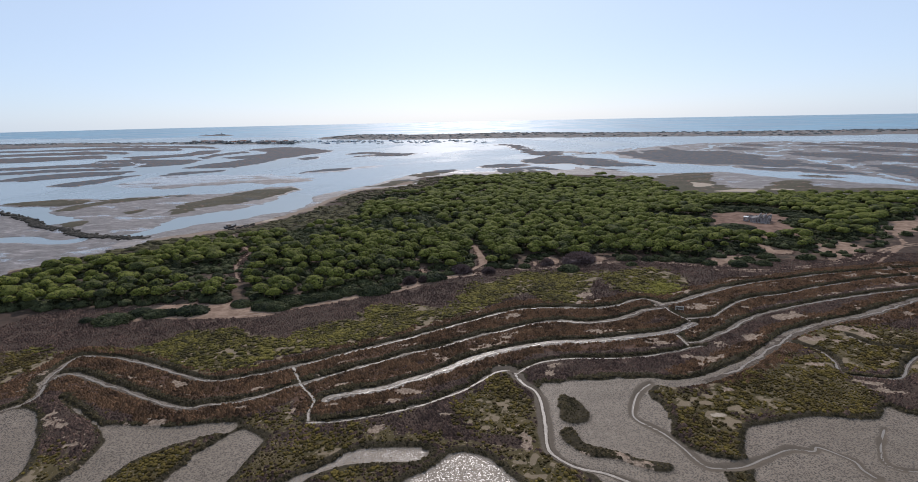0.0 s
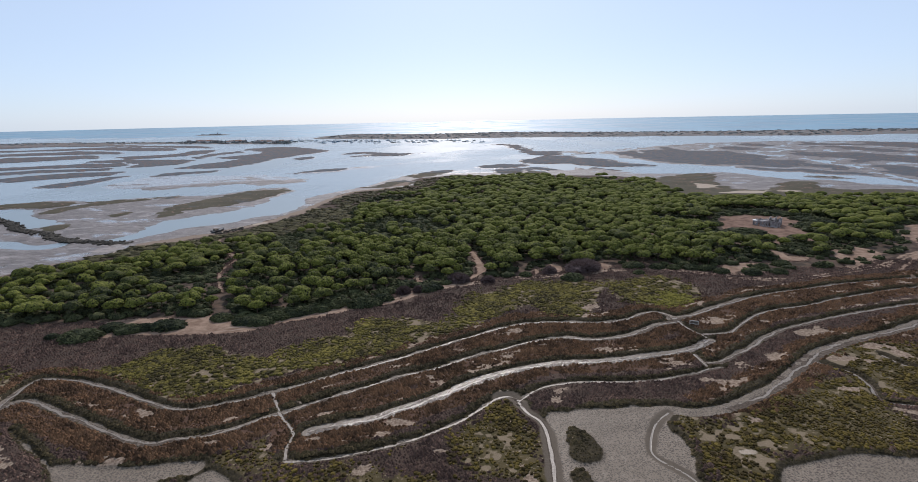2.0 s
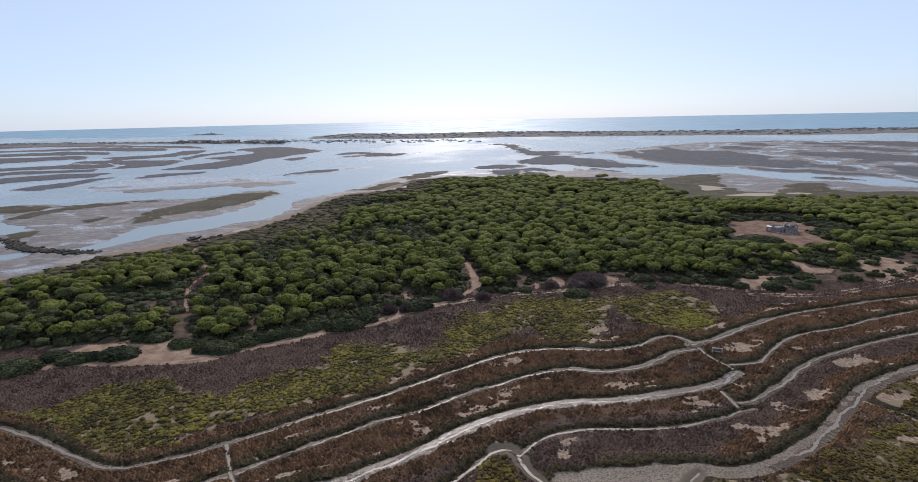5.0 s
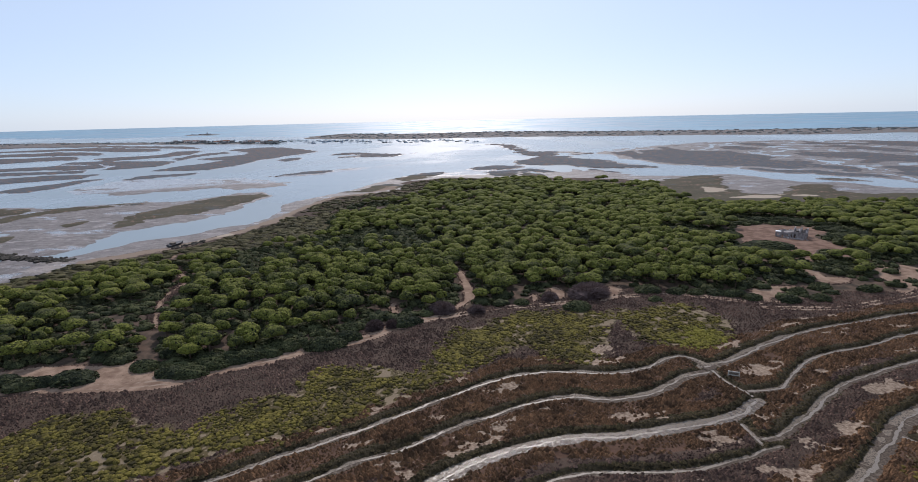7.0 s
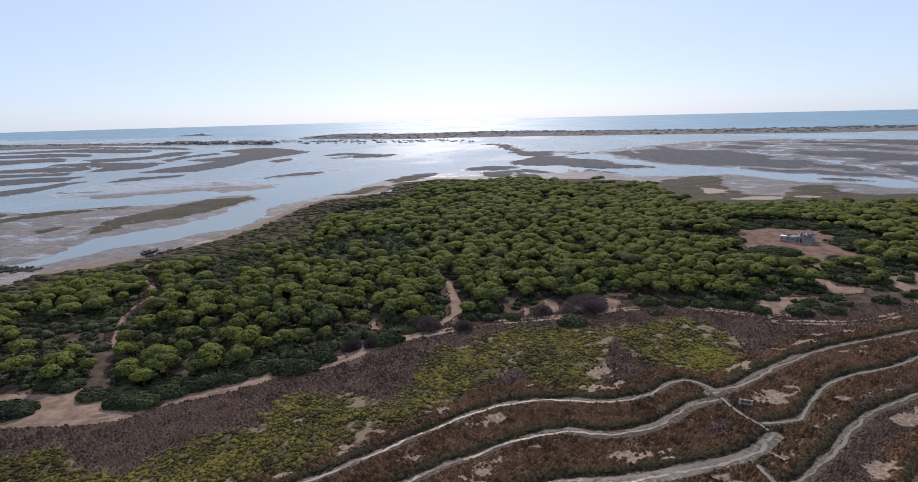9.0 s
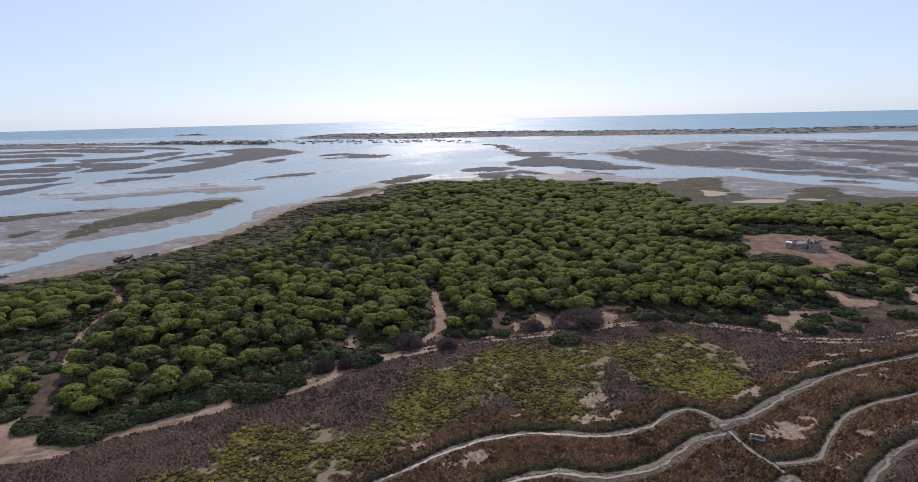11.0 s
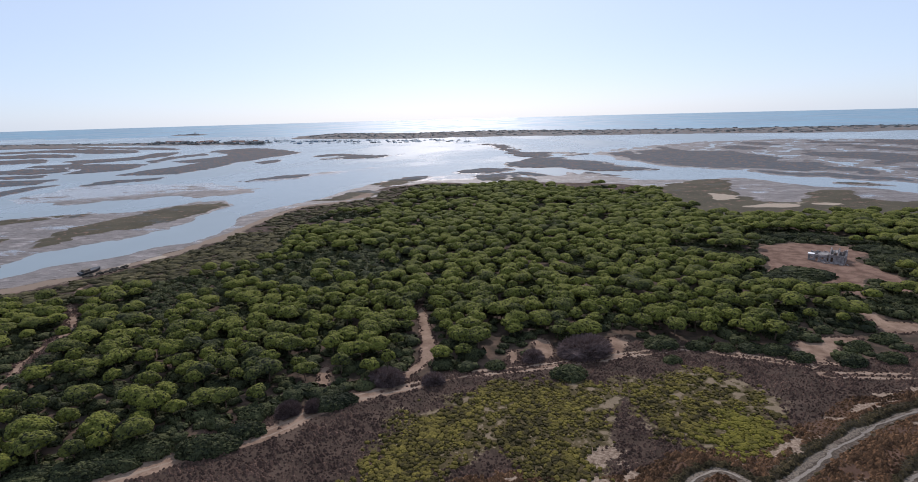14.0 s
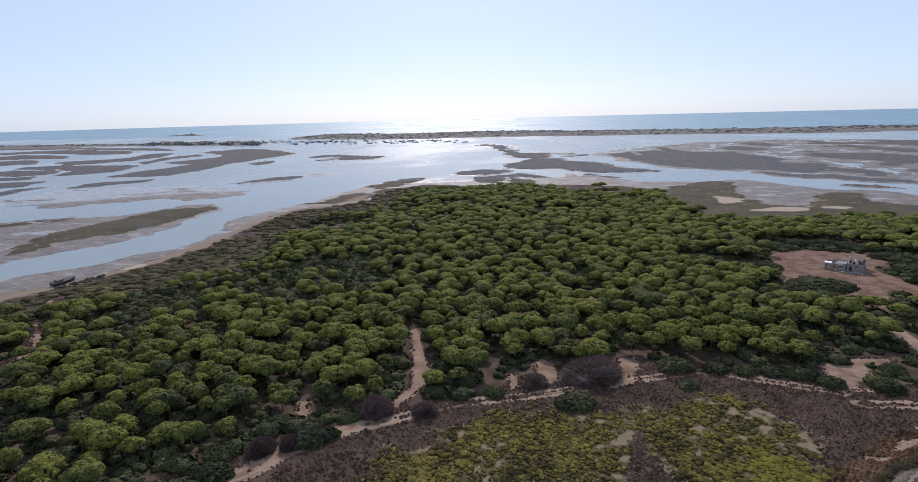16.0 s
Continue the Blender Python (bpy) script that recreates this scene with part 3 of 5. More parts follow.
LAG_W = [(-380, 270), (-294.9, 241.2), (-260.5, 226.3), (-238.5, 215.7), (-216.3, 206.3), (-197.4, 199), (-183.2, 197), (-172, 196), (-165, 176), (-176, 161), (-180, 143), (-182, 119), (-300, 120), (-428, 200)]
LAG_V = [(-244.9, 215), (-241.7, 228.1), (-237.2, 235.4), (-225.3, 240), (-217.8, 251.8), (-195.7, 239.2), (-191.1, 220.4), (-184, 203.9), (-191.8, 198.3), (-204.3, 202.1), (-217.5, 206.2), (-234.3, 213.1)]
LAG_F = [(46, 741), (112, 834), (203, 918), (330, 954), (455, 888), (518, 772), (254, 415), (210, 449), (180, 463), (155, 487), (130, 528), (94, 560), (70, 619), (48, 672)]
LAGOON_FLATS = [(LAG_A, 0), (LAG_B, 0), (LAG_C, 0), (LAG_W, 0), (LAG_V, 0), (LAG_F, 0.5), (LAG_D, 0)]
ISLE_A = [(-201, 249), (-220, 280), (-218, 296), (-215, 320), (-212, 342), (-201, 361), (-184, 357), (-180, 321), (-184, 302), (-192, 287), (-201, 273), (-199, 260)]
ISLE_B = [(-292, 298), (-269, 308), (-248, 324), (-241, 319), (-258, 304), (-282, 290)]
ISLE_C = [(-246, 474), (-234, 489), (-221, 513), (-202, 507), (-219, 480), (-236, 463)]
ISLE_G = [(-300, 723), (-292, 770), (-253, 752), (-210, 735), (-186, 769), (-205, 698), (-255, 682)]
ISLE_H = [(-47, 581), (-29, 655), (0, 665), (28, 632), (53, 564), (77, 538), (45, 527), (0, 550), (-35, 564)]
ISLE_I = [(-84, 520), (-64, 556), (-36, 548), (-54, 514)]
ISLE_J = [(-61, 494), (-36, 512), (-30, 492), (-44, 461), (-55, 468)]
ISLE_K = [(-27, 520), (4, 514), (13, 501), (-4, 490), (-21, 499)]
ISLE_L = [(-118, 928), (-98, 954), (-63, 856), (-45, 760), (7, 749), (32, 707), (-6, 681), (-47, 696), (-61, 784)]
ISLE_M = [(22, 512), (36, 495), (21, 493)]
ISLE_N = [(-32, 488), (-16, 473), (-17, 457), (-31, 461)]
ISLE_O = [(168, 451), (187, 445), (189, 432), (173, 435)]
ISLE_P = [(-126, 455), (-114, 490), (-97, 496), (-102, 464), (-114, 433)]
ISLE_Q = [(-140, 370), (-132, 387), (-123, 411), (-108, 401), (-113, 376), (-130, 366)]
ISLE_R = [(-279, 260), (-282, 282), (-275, 297), (-241, 317), (-267, 288), (-268, 259)]
ISLE_S = [(-233, 256), (-232, 266), (-223, 259), (-225, 249)]
ISLE_T = [(-334, 278), (-316, 294), (-285, 294), (-295, 274), (-318, 273)]
ISLE_U = [(-239.7, 219.9), (-234.4, 231.3), (-227.1, 225.6), (-226.9, 212.4)]
MARSH_R = [(44, 397), (84, 452), (111, 460), (103, 419), (100, 376), (118, 368), (132, 396), (149, 416), (161, 404), (159, 375), (196, 368), (164, 320), (61, 328), (57, 367)]
# long strips of marsh far out in the lagoon
STRIP_A = [(-401, 520), (-405, 562), (-397, 603), (-402, 661), (-433, 649), (-457, 676), (-446, 727), (-442, 766), (-510, 848), (-517, 824), (-537, 907), (-507, 946), (-455, 918), (-361, 818), (-347, 770), (-355, 695), (-357, 648), (-340, 579), (-344, 530), (-369, 518)]
STRIP_B = [(-329, 637), (-332, 667), (-327, 700), (-306, 656), (-310, 628)]
STRIP_C = [(-365, 444), (-370, 466), (-362, 482), (-344, 494), (-334, 506), (-328, 484), (-344, 461), (-354, 443)]
STRIP_D = [(-466, 528), (-491, 574), (-567, 606), (-595, 609), (-609, 639), (-572, 650), (-519, 644), (-483, 648), (-455, 637), (-439, 594), (-437, 553)]
STRIP_E = [(-579, 570), (-577, 594), (-520, 589), (-486, 562), (-500, 536), (-537, 533), (-568, 524), (-600, 497), (-629, 484), (-652, 514), (-604, 554)]
STRIP_F = [(-518, 517), (-480, 529), (-460, 504), (-476, 496), (-490, 492), (-513, 480), (-532, 452), (-577, 449), (-573, 482), (-548, 508)]
STRIP_G = [(-474, 478), (-426, 489), (-415, 456), (-428, 438), (-445, 425), (-461, 397), (-491, 389), (-501, 426), (-491, 462)]
STRIP_H = [(-408, 365), (-407, 394), (-401, 415), (-405, 441), (-390, 452), (-383, 430), (-378, 402), (-374, 391), (-375, 361)]
STRIP_I = [(-632, 698), (-606, 732), (-583, 768), (-614, 842), (-577, 861), (-538, 782), (-537, 712), (-550, 679), (-576, 658)]
STRIP_J = [(-464, 653), (-494, 734), (-482, 773), (-509, 823), (-518, 779), (-513, 737), (-494, 680)]
STRIP_K = [(-676, 654), (-637, 682), (-715, 747), (-746, 732), (-798, 710), (-857, 682), (-871, 628), (-742, 576), (-693, 625)]
STRIP_L = [(-875, 827), (-861, 876), (-735, 828), (-694, 775), (-762, 764), (-797, 759), (-840, 745), (-886, 703), (-951, 667), (-986, 744), (-922, 811)]
STRIP_M = [(-992, 929), (-965, 987), (-876, 1000), (-720, 933), (-651, 862), (-712, 848), (-853, 902), (-930, 875), (-979, 857), (-1046, 818), (-1125, 762), (-1155, 860), (-1044, 910)]
STRIP_N = [(-1539, 1018), (-1379, 1058), (-1268, 1091), (-1276, 1176), (-1122, 1181), (-872, 1053), (-727, 1017), (-613, 910), (-707, 946), (-931, 1031), (-1116, 1037), (-1145, 991), (-1218, 942), (-1300, 870)]
STRIPS = [STRIP_A, STRIP_B, STRIP_C, STRIP_D, STRIP_E, STRIP_F, STRIP_G, STRIP_H, STRIP_I, STRIP_J, STRIP_K, STRIP_L, STRIP_M, STRIP_N]
ISLES = [ISLE_A, ISLE_B, ISLE_C, ISLE_G, ISLE_H, ISLE_I, ISLE_J, ISLE_K, ISLE_L, ISLE_M, ISLE_N, ISLE_O, ISLE_P, ISLE_Q, ISLE_R, ISLE_S, ISLE_T, ISLE_U, MARSH_R]
POOL_W = [(-237.2, 190.6), (-223.3, 194.4), (-205.8, 189.2), (-199, 196.9), (-193.3, 188.2), (-201, 182), (-217, 183.5), (-227.4, 182.4)]
POOLS = [POOL_W]
BAR = [(-639, 1350), (-662, 1654), (-398, 1598), (-158, 1638), (73, 1530), (337, 1477), (583, 1469), (768, 1449), (972, 1387), (738, 1070), (607, 1161), (447, 1144), (268, 1189), (57, 1213), (-118, 1241), (-297, 1210), (-435, 1240)]
BAR_W = [(-1823, 1101), (-1370, 1273), (-1007, 1238), (-673, 1178), (-594, 1069), (-904, 1118), (-1187, 1113), (-1554, 949)]
ISLET_FAR = [(-1381, 1901), (-1334, 1956), (-1183, 1853), (-1159, 1769), (-1264, 1796)]
BARS = [BAR, BAR_W, ISLET_FAR]
DYKE = [(-390, 280), (-304, 247), (-265, 229), (-243, 215), (-224, 210), (-209, 201), (-196, 197), (-178, 196), (-167, 194)]
BOATS = [(-790, 1290), (-156, 1105), (-150, 1010), (-640, 1075)]
BARE_BUSHES = [(-29.1, 159.7, 3.9, 3.3, 3.0), (-20.7, 160.3, 2.4, 2.0, 2.3), (6.2, 176.4, 6.2, 5.3, 4.0), (-3.7, 172.0, 2.7, 2.3, 2.4), (-41.7, 147.3, 2.6, 2.2, 2.4), (-38.1, 149.0, 2.0, 1.7, 2.1)]
GREEN_BUSHES = [(-10.4, 167.8, 2.2, 1.8, 1.5), (2.9, 166.1, 4.0, 3.2, 2.1), (-34.3, 151.8, 3.0, 2.4, 1.7), (-47.6, 137.0, 3.9, 3.1, 2.1), (45.7, 177.8, 2.8, 2.2, 1.7), (53.9, 176.7, 3.1, 2.4, 1.9), (61.6, 179.2, 3.0, 2.3, 1.9), (58.3, 184.2, 2.9, 2.2, 1.8), (28.3, 181.2, 2.9, 2.3, 1.7), (33.0, 181.0, 2.6, 2.1, 1.6), (37.9, 181.2, 3.0, 2.4, 1.7), (42.4, 180.7, 3.4, 2.7, 1.9), (21.5, 181.5, 4.0, 3.2, 2.1), (65.2, 188.6, 3.4, 2.6, 2.0), (78.0, 205.5, 3.6, 2.8, 2.0), (74.6, 207.0, 2.4, 2.0, 1.5), (46.1, 188.5, 4.0, 3.2, 2.1), (76.2, 188.2, 3.0, 2.4, 1.8), (22.2, 174.1, 2.1, 1.7, 1.4), (-46.7, 145.6, 3, 2.55, 2.2)]
WEST_BUSHES = [(-103.7, 106.9, 5.4, 4.1, 2.3), (-100.6, 112.6, 3.7, 2.8, 1.8), (-95.9, 112.0, 3.9, 2.9, 1.9), (-93.3, 113.6, 2.9, 2.2, 1.6), (-88.7, 115.5, 4.8, 3.6, 2.1), (-86.5, 124.0, 3.2, 2.4, 1.7), (-78.8, 122.0, 3.3, 2.5, 1.7), (-110.1, 105.9, 2.0, 1.5, 1.4), (-101.4, 108.9, 2.0, 1.5, 1.4), (-71.6, 122.6, 3.5, 2.6, 1.8), (-68.7, 125.4, 2.8, 2.1, 1.6), (-68.7, 120.7, 4, 2.6, 2), (-71.9, 120.3, 3.6, 2.4, 1.9), (-70, 122.3, 3.2, 2.2, 1.8), (-66.9, 124.4, 4.4, 2.4, 2), (-63.4, 127.6, 4.2, 2.6, 2.2), (-61.7, 129.3, 3.6, 2.6, 2), (-59.2, 131.1, 4.2, 2.6, 2.2), (-56.8, 134.3, 4.4, 2.6, 2.2), (-49.7, 135.9, 4, 3, 2.6), (-45.8, 141.1, 3.8, 2.6, 2.2), (-35.9, 150.2, 3.4, 2.4, 2), (-79.7, 122.6, 3, 2.2, 1.6), (-68.6, 126.8, 4, 2.4, 2), (-59.7, 136.1, 3.6, 2.4, 2)]
EAST_SCRUB = [(38, 182), (60, 178), (90, 190), (130, 225), (180, 262), (185, 300), (115, 285), (100, 262), (92, 240), (74, 219), (50, 200)]
THICKETS_NEAR = [(97.5, 246.5, 5, 3.4, 2.2), (98.5, 240.5, 4.5, 3.2, 2.0), (98.5, 252.0, 4.5, 2.8, 1.8), (104, 253, 5, 3.4, 2.2), (82.5, 226.5, 2.4, 1.8, 1.5), (81.0, 221.5, 3.0, 2.0, 1.5), (78.3, 212.5, 3.6, 2.4, 1.8), (67.0, 232.6, 8.4, 5.4, 2.8), (58.8, 250.1, 5.7, 3.7, 2.3), (59.5, 221.2, 4.9, 3.2, 2.1), (70.9, 221.5, 3.4, 2.2, 1.7), (52.7, 249.7, 5.5, 3.4, 2.2), (47.1, 255.6, 6, 3.6, 2.4), (43.5, 258.1, 6, 4, 2.2)]
THICKETS_FAR = [(56.8, 246.1, 4, 2.6, 1.8), (57.1, 227.1, 5, 3.6, 2.4), (60.2, 225.9, 6, 4, 2.6), (63.6, 223.8, 5, 3.4, 2.4), (65.4, 220.6, 3.4, 2.4, 1.8), (101.9, 260.9, 6, 4, 2.2), (98.5, 264.3, 5, 3.6, 2), (97.8, 276, 6, 4, 2.2), (92.4, 277.1, 6.5, 4, 2.4), (86.7, 279.8, 6, 4, 2.2), (78.5, 279.1, 6, 4, 2.2), (71, 275.3, 6, 4, 2.2), (61.3, 231.9, 4.5, 3, 2), (65.8, 233.4, 4.5, 3, 2)]
THICKETS = THICKETS_NEAR + THICKETS_FAR
BEACHED = (-145.8, 219.6, 86)
SLUICE = (29.0, 133.0, -12)
HOUSE = (76.0, 250.9, -28)


# ---- numbers on the plan ----
def lattice(ix, iy, seed):
    h = (ix * 374761393 + iy * 668265263 + seed * 974634777) & 0x7FFFFFFF
    h = ((h ^ (h >> 13)) * 1274126177) & 0x7FFFFFFF
    return ((h ^ (h >> 16)) & 0xFFFF) / 65535.0


def smooth_noise(x, y, size, seed=0, octaves=3):
    """Value noise from -1 to 1 with blobs of that size."""
    total, amp, norm = np.zeros_like(x), 1.0, 0.0
    for o in range(octaves):
        u, v = x / size, y / size
        iu, iv = np.floor(u), np.floor(v)
        fu, fv = u - iu, v - iv
        fu, fv = fu * fu * (3 - 2 * fu), fv * fv * (3 - 2 * fv)
        iu, iv = iu.astype(np.int64), iv.astype(np.int64)
        a, b = lattice(iu, iv, seed + o), lattice(iu + 1, iv, seed + o)
        c, d = lattice(iu, iv + 1, seed + o), lattice(iu + 1, iv + 1, seed + o)
        total += amp * ((a * (1 - fu) + b * fu) * (1 - fv) + (c * (1 - fu) + d * fu) * fv)
        norm += amp
        amp, size = amp * 0.5, size * 0.5
    return total / norm * 2 - 1


def curve(points, closed=False, cuts=4):
    """A smooth line through the points."""
    p = np.array(points, float)
    n = len(p)
    ext = np.vstack([p[-1], p, p[0], p[1]]) if closed else np.vstack([2 * p[0] - p[1], p, 2 * p[-1] - p[-2]])
    out = []
    for i in range(n if closed else n - 1):
        a, b, c, d = ext[i:i + 4]
        for s in np.arange(cuts) / cuts:
            out.append(0.5 * (2 * b + (c - a) * s + (2 * a - 5 * b + 4 * c - d) * s ** 2 + (3 * b - a - 3 * c + d) * s ** 3))
    if not closed:
        out.append(p[-1])
    return np.array(out)


def distance(x, y, line, closed=False):
    best = np.full(x.shape, 1e18)
    q = np.vstack([line, line[:1]]) if closed else line
    for (ax, ay), (bx, by) in zip(q[:-1], q[1:]):
        dx, dy = bx - ax, by - ay
        s = np.clip(((x - ax) * dx + (y - ay) * dy) / max(dx * dx + dy * dy, 1e-9), 0, 1)
        np.minimum(best, (x - ax - s * dx) ** 2 + (y - ay - s * dy) ** 2, out=best)
    return np.sqrt(best)


def near(x, y, line, reach):
    (x0, y0), (x1, y1) = line.min(0) - reach, line.max(0) + reach
    return np.nonzero((x > x0) & (x < x1) & (y > y0) & (y < y1))[0]


def to_line(x, y, points, reach):
    """Distance to a line, or reach where it is farther off."""
    line, out = curve(points), np.full(x.shape, float(reach))
    i = near(x, y, line, reach)
    out[i] = np.minimum(distance(x[i], y[i], line), reach)
    return out


def trace(x, y, points, reach):
    """Distance to a line, and on which side of it (1 left, -1 right)."""
    line = curve(points)
    d, side = np.full(x.shape, float(reach)), np.zeros(x.shape)
    i = near(x, y, line, reach)
    xi, yi, best, si = x[i], y[i], np.full(len(i), reach ** 2.0), np.zeros(len(i))
    for (ax, ay), (bx, by) in zip(line[:-1], line[1:]):
        dx, dy = bx - ax, by - ay
        size = math.hypot(dx, dy) + 1e-9
        u = np.clip(((xi - ax) * dx + (yi - ay) * dy) / size ** 2, 0, 1)
        q = (xi - ax - u * dx) ** 2 + (yi - ay - u * dy) ** 2
        hit = q < best
        best[hit] = q[hit]
        si[hit] = np.sign(dx * (yi - ay) - dy * (xi - ax))[hit]
    d[i], side[i] = np.sqrt(best), si
    return d, side


def inside(x, y, points, reach, smooth=True):
    """Distance to an outline: positive inside, negative outside, at most reach."""
    line, out = curve(points, True) if smooth else np.array(points, float), np.full(x.shape, -float(reach))
    i = near(x, y, line, reach)
    if len(i):
        xi, yi, odd = x[i], y[i], np.zeros(len(i), bool)
        for (ax, ay), (bx, by) in zip(line, np.roll(line, -1, 0)):
            if ay != by:
                odd ^= ((ay > yi) != (by > yi)) & (xi < (bx - ax) * (yi - ay) / (by - ay) + ax)
        d = np.minimum(distance(xi, yi, line, True), reach)
        out[i] = np.where(odd, d, -d)
    return out


def ramp(v, a, b):
    s = np.clip((v - a) / (b - a), 0, 1)
    return s * s * (3 - 2 * s)


WATER = -0.5
MASKS = ("mud", "wet", "sand", "pan", "green", "red", "shaded_bank", "wood", "scrub", "tide", "flood", "meadow", "far_haze", "spill", "earth", "rut", "gap", "beach", "hazy_dune")


def sparse(x, y):
    """Above 0 where the low plants leave the ground bare: fields of many small gaps."""
    return -0.56 - smooth_noise(x, y, 1.3, 78, 3) - 0.8 * smooth_noise(x, y, 9, 79, 3)


def ground_fields(x, y):
    """The height of the ground and how far each place lies within every kind of surface (1 inside, -1 outside)."""
    r = np.hypot(x, y)
    w = np.maximum(0.9, r * 0.008)
    big = np.maximum(6.0, r * 0.05)
    f = {k: np.full(x.shape, -1.0) for k in MASKS}

    def more(name, d, scale=1.0):
        np.maximum(f[name], np.clip(d / (w * scale), -1, 1), out=f[name])

    def less(name, d, scale=1.0):
        np.minimum(f[name], np.clip(-d / (w * scale), -1, 1), out=f[name])

    n8, n2, n40 = smooth_noise(x, y, 8, 3), smooth_noise(x, y, 2, 7, 2), smooth_noise(x, y, 40, 11)
    wob = 0.35 * n2 + 0.5 * n8
    n20 = smooth_noise(x, y, 20, 13, 4)
    main = inside(x, y, MAINLAND, 400, False) + 7 * n20
    grown = inside(x, y, GROWN, 400, False) + 3.5 * n20
    z = 0.15 + 0.12 * n8 + 0.05 * n2
    # woods stand a little higher
    wood = inside(x, y, WOODS, 60) + 3 * n8
    z += 0.5 * ramp(wood, -2, 25) + 0.5 * ramp(wood, 0, 40) * n40
    more("wood", wood)
    # ditches
    cut = np.zeros_like(x)
    allditch = np.full(x.shape, 12.0)
    for line, width in DITCHES:
        d, side = trace(x, y, line, 12)
        np.minimum(allditch, d, out=allditch)
        half = width / 2 + 0.25 * wob
        lee = (side > 0) & (width > 0.7)
        more("mud", half - 0.3 - d + 0.25 * n2, 0.6)
        # wider dark strip on the far side: that bank's shade, put into colour
        more("shaded_bank", half + np.where(lee, 1.15 + 0.9 * n8, 0.2 + 0.5 * n8) - d, 0.8)
        np.maximum(cut, ramp(d, width / 2 + np.where(lee, 0.35, 0.7), width / 2 - 0.1), out=cut)
        if width > 1.1:
            z += 0.08 * np.where(lee, ramp(d, width / 2 + 3.2, width / 2 + 1.0), 0.0)
        if width > 0.9:
            more("spill", np.where(side > 0, 0.9 + 1.9 * n8 + 0.8 * n2 - np.abs(d - width / 2 - 2.7), -3) - 1.6, 1.0)
    for line in RED_LINES:
        d = to_line(x, y, line, 12)
        more("red", 5.5 + 2.0 * n8 - d)
    for line, width in CREEKS:
        d = to_line(x, y, line, 8)
        more("wet", 0.27 * width * (1 + 0.6 * n8) + 0.6 * wob - d, 1.4)
        np.maximum(cut, 1.3 * ramp(d, width / 2 + 0.4, 0), out=cut)
    # bare flats between the marsh plants
    for area in FLATS:
        d = inside(x, y, area, 10) + wob
        more("mud", d)
        more("shaded_bank", d + 1.2)
        np.maximum(cut, ramp(d, -0.8, 0.5), out=cut)
    for area in FLATS[5:]:
        more("flood", inside(x, y, area, 10) + wob)
    more("flood", 0.9 + 0.8 * n8 - to_line(x, y, DITCH_C, 12))
    for area in ISLETS:
        d = inside(x, y, area, 8) + wob
        less("mud", d)
        more("green", d)
        cut *= 1 - ramp(d, -0.6, 0.6)
    z = np.maximum(z + 0.25 * ramp(allditch, 6, 1.8) - 0.40 * cut, -0.36)
    for area in GREENS:
        more("green", inside(x, y, area, 10) + 2.5 * n8 + 1.5 * n2, 2.5)
    more("green", np.where(f["red"] > -0.5, -3, (smooth_noise(x, y, 13, 71, 3) - 0.06) * 5) - 8 * ramp(y, 84, 96), 2.0)
    more("gap", sparse(x, y) * 2.2)
    for area in SANDS:
        d = inside(x, y, area, 10) + 0.8 * wob
        more("sand", d)
        less("wood", d)
        z += 0.1 * ramp(d, -1, 2)
    patch = smooth_noise(x, y * 1.6, 5, 63, 4)
    for area in SPILLS:
        more("spill", inside(x, y, area, 8) + 1.8 * n2 + 1.4 * n8 - 1.3, 1.8)
    more("spill", np.where(x > -80, (patch - 0.38 + 0.06 * ramp(x, 10, 40)) * 4, -3) - 6 * ramp(allditch, 5, 8) - 6 * (allditch < 2.2), 1)
    for line, width in TRACKS:
        d = to_line(x, y, line, 10)
        if line in (PATH_WEST[:-2], PATH_MID_N, TRACK_TWO, TRACK_FOUR):
            more("sand", 0.5 * width + 0.5 * n8 + 0.4 * n2 - d, 0.8)
        else:
            more("sand", 0.24 * width + (0.9 * ramp(-x, 20, 48) if line == TRACK else 0) + 0.25 * n2 + 0.4 * n8 - np.abs(d - 0.42 * width), 0.6)
            more("sand", -0.4 + (0.9 * ramp(x, -10, 10) if line == TRACK else 0) + 2.8 * n8 - d, 1.2)
            more("rut", 0.20 + 0.15 * n2 + 0.15 * n8 - np.abs(d - 0.42 * width), 0.4)
        less("wood", width + 0.5 - d)
    for area in PANS:
        more("pan", inside(x, y, area, 12) + wob + 0.012 * r * n8, 1.0)
    # shore and lagoon
    more("beach", np.where(main > -5, 3.6 + 3 * n8 - np.abs(grown + 2.5), -9) - 20 * ((y > 400) | (x > 0)), 2)
    more("mud", np.where((grown < -3), np.minimum(main + 2, -grown - 5 + 3 * n8), -9), 1.5)
    more("tide", np.where((grown < -3), 9, -9))
    less("wood", np.where((x < -40) & (grown < 30), 26 + 12 * n8 - grown, -9), 4)
    for k in ("red", "green", "shaded_bank", "wood"):
        less(k, np.where(grown < 0, -grown, -9))
    slope = ramp(grown, 0, -25)
    z = np.where(grown < 4, z * (1 - slope) + (WATER + 0.02 + 0.10 * ramp(main, 0, 15)) * slope + 0.03 * n8 * slope, z)
    z = np.where(main < 0, np.maximum(WATER - 3.0, WATER + 0.05 * n8 + 0.05 * main), z)
    wide = smooth_noise(x, y, 90, 21, 4)
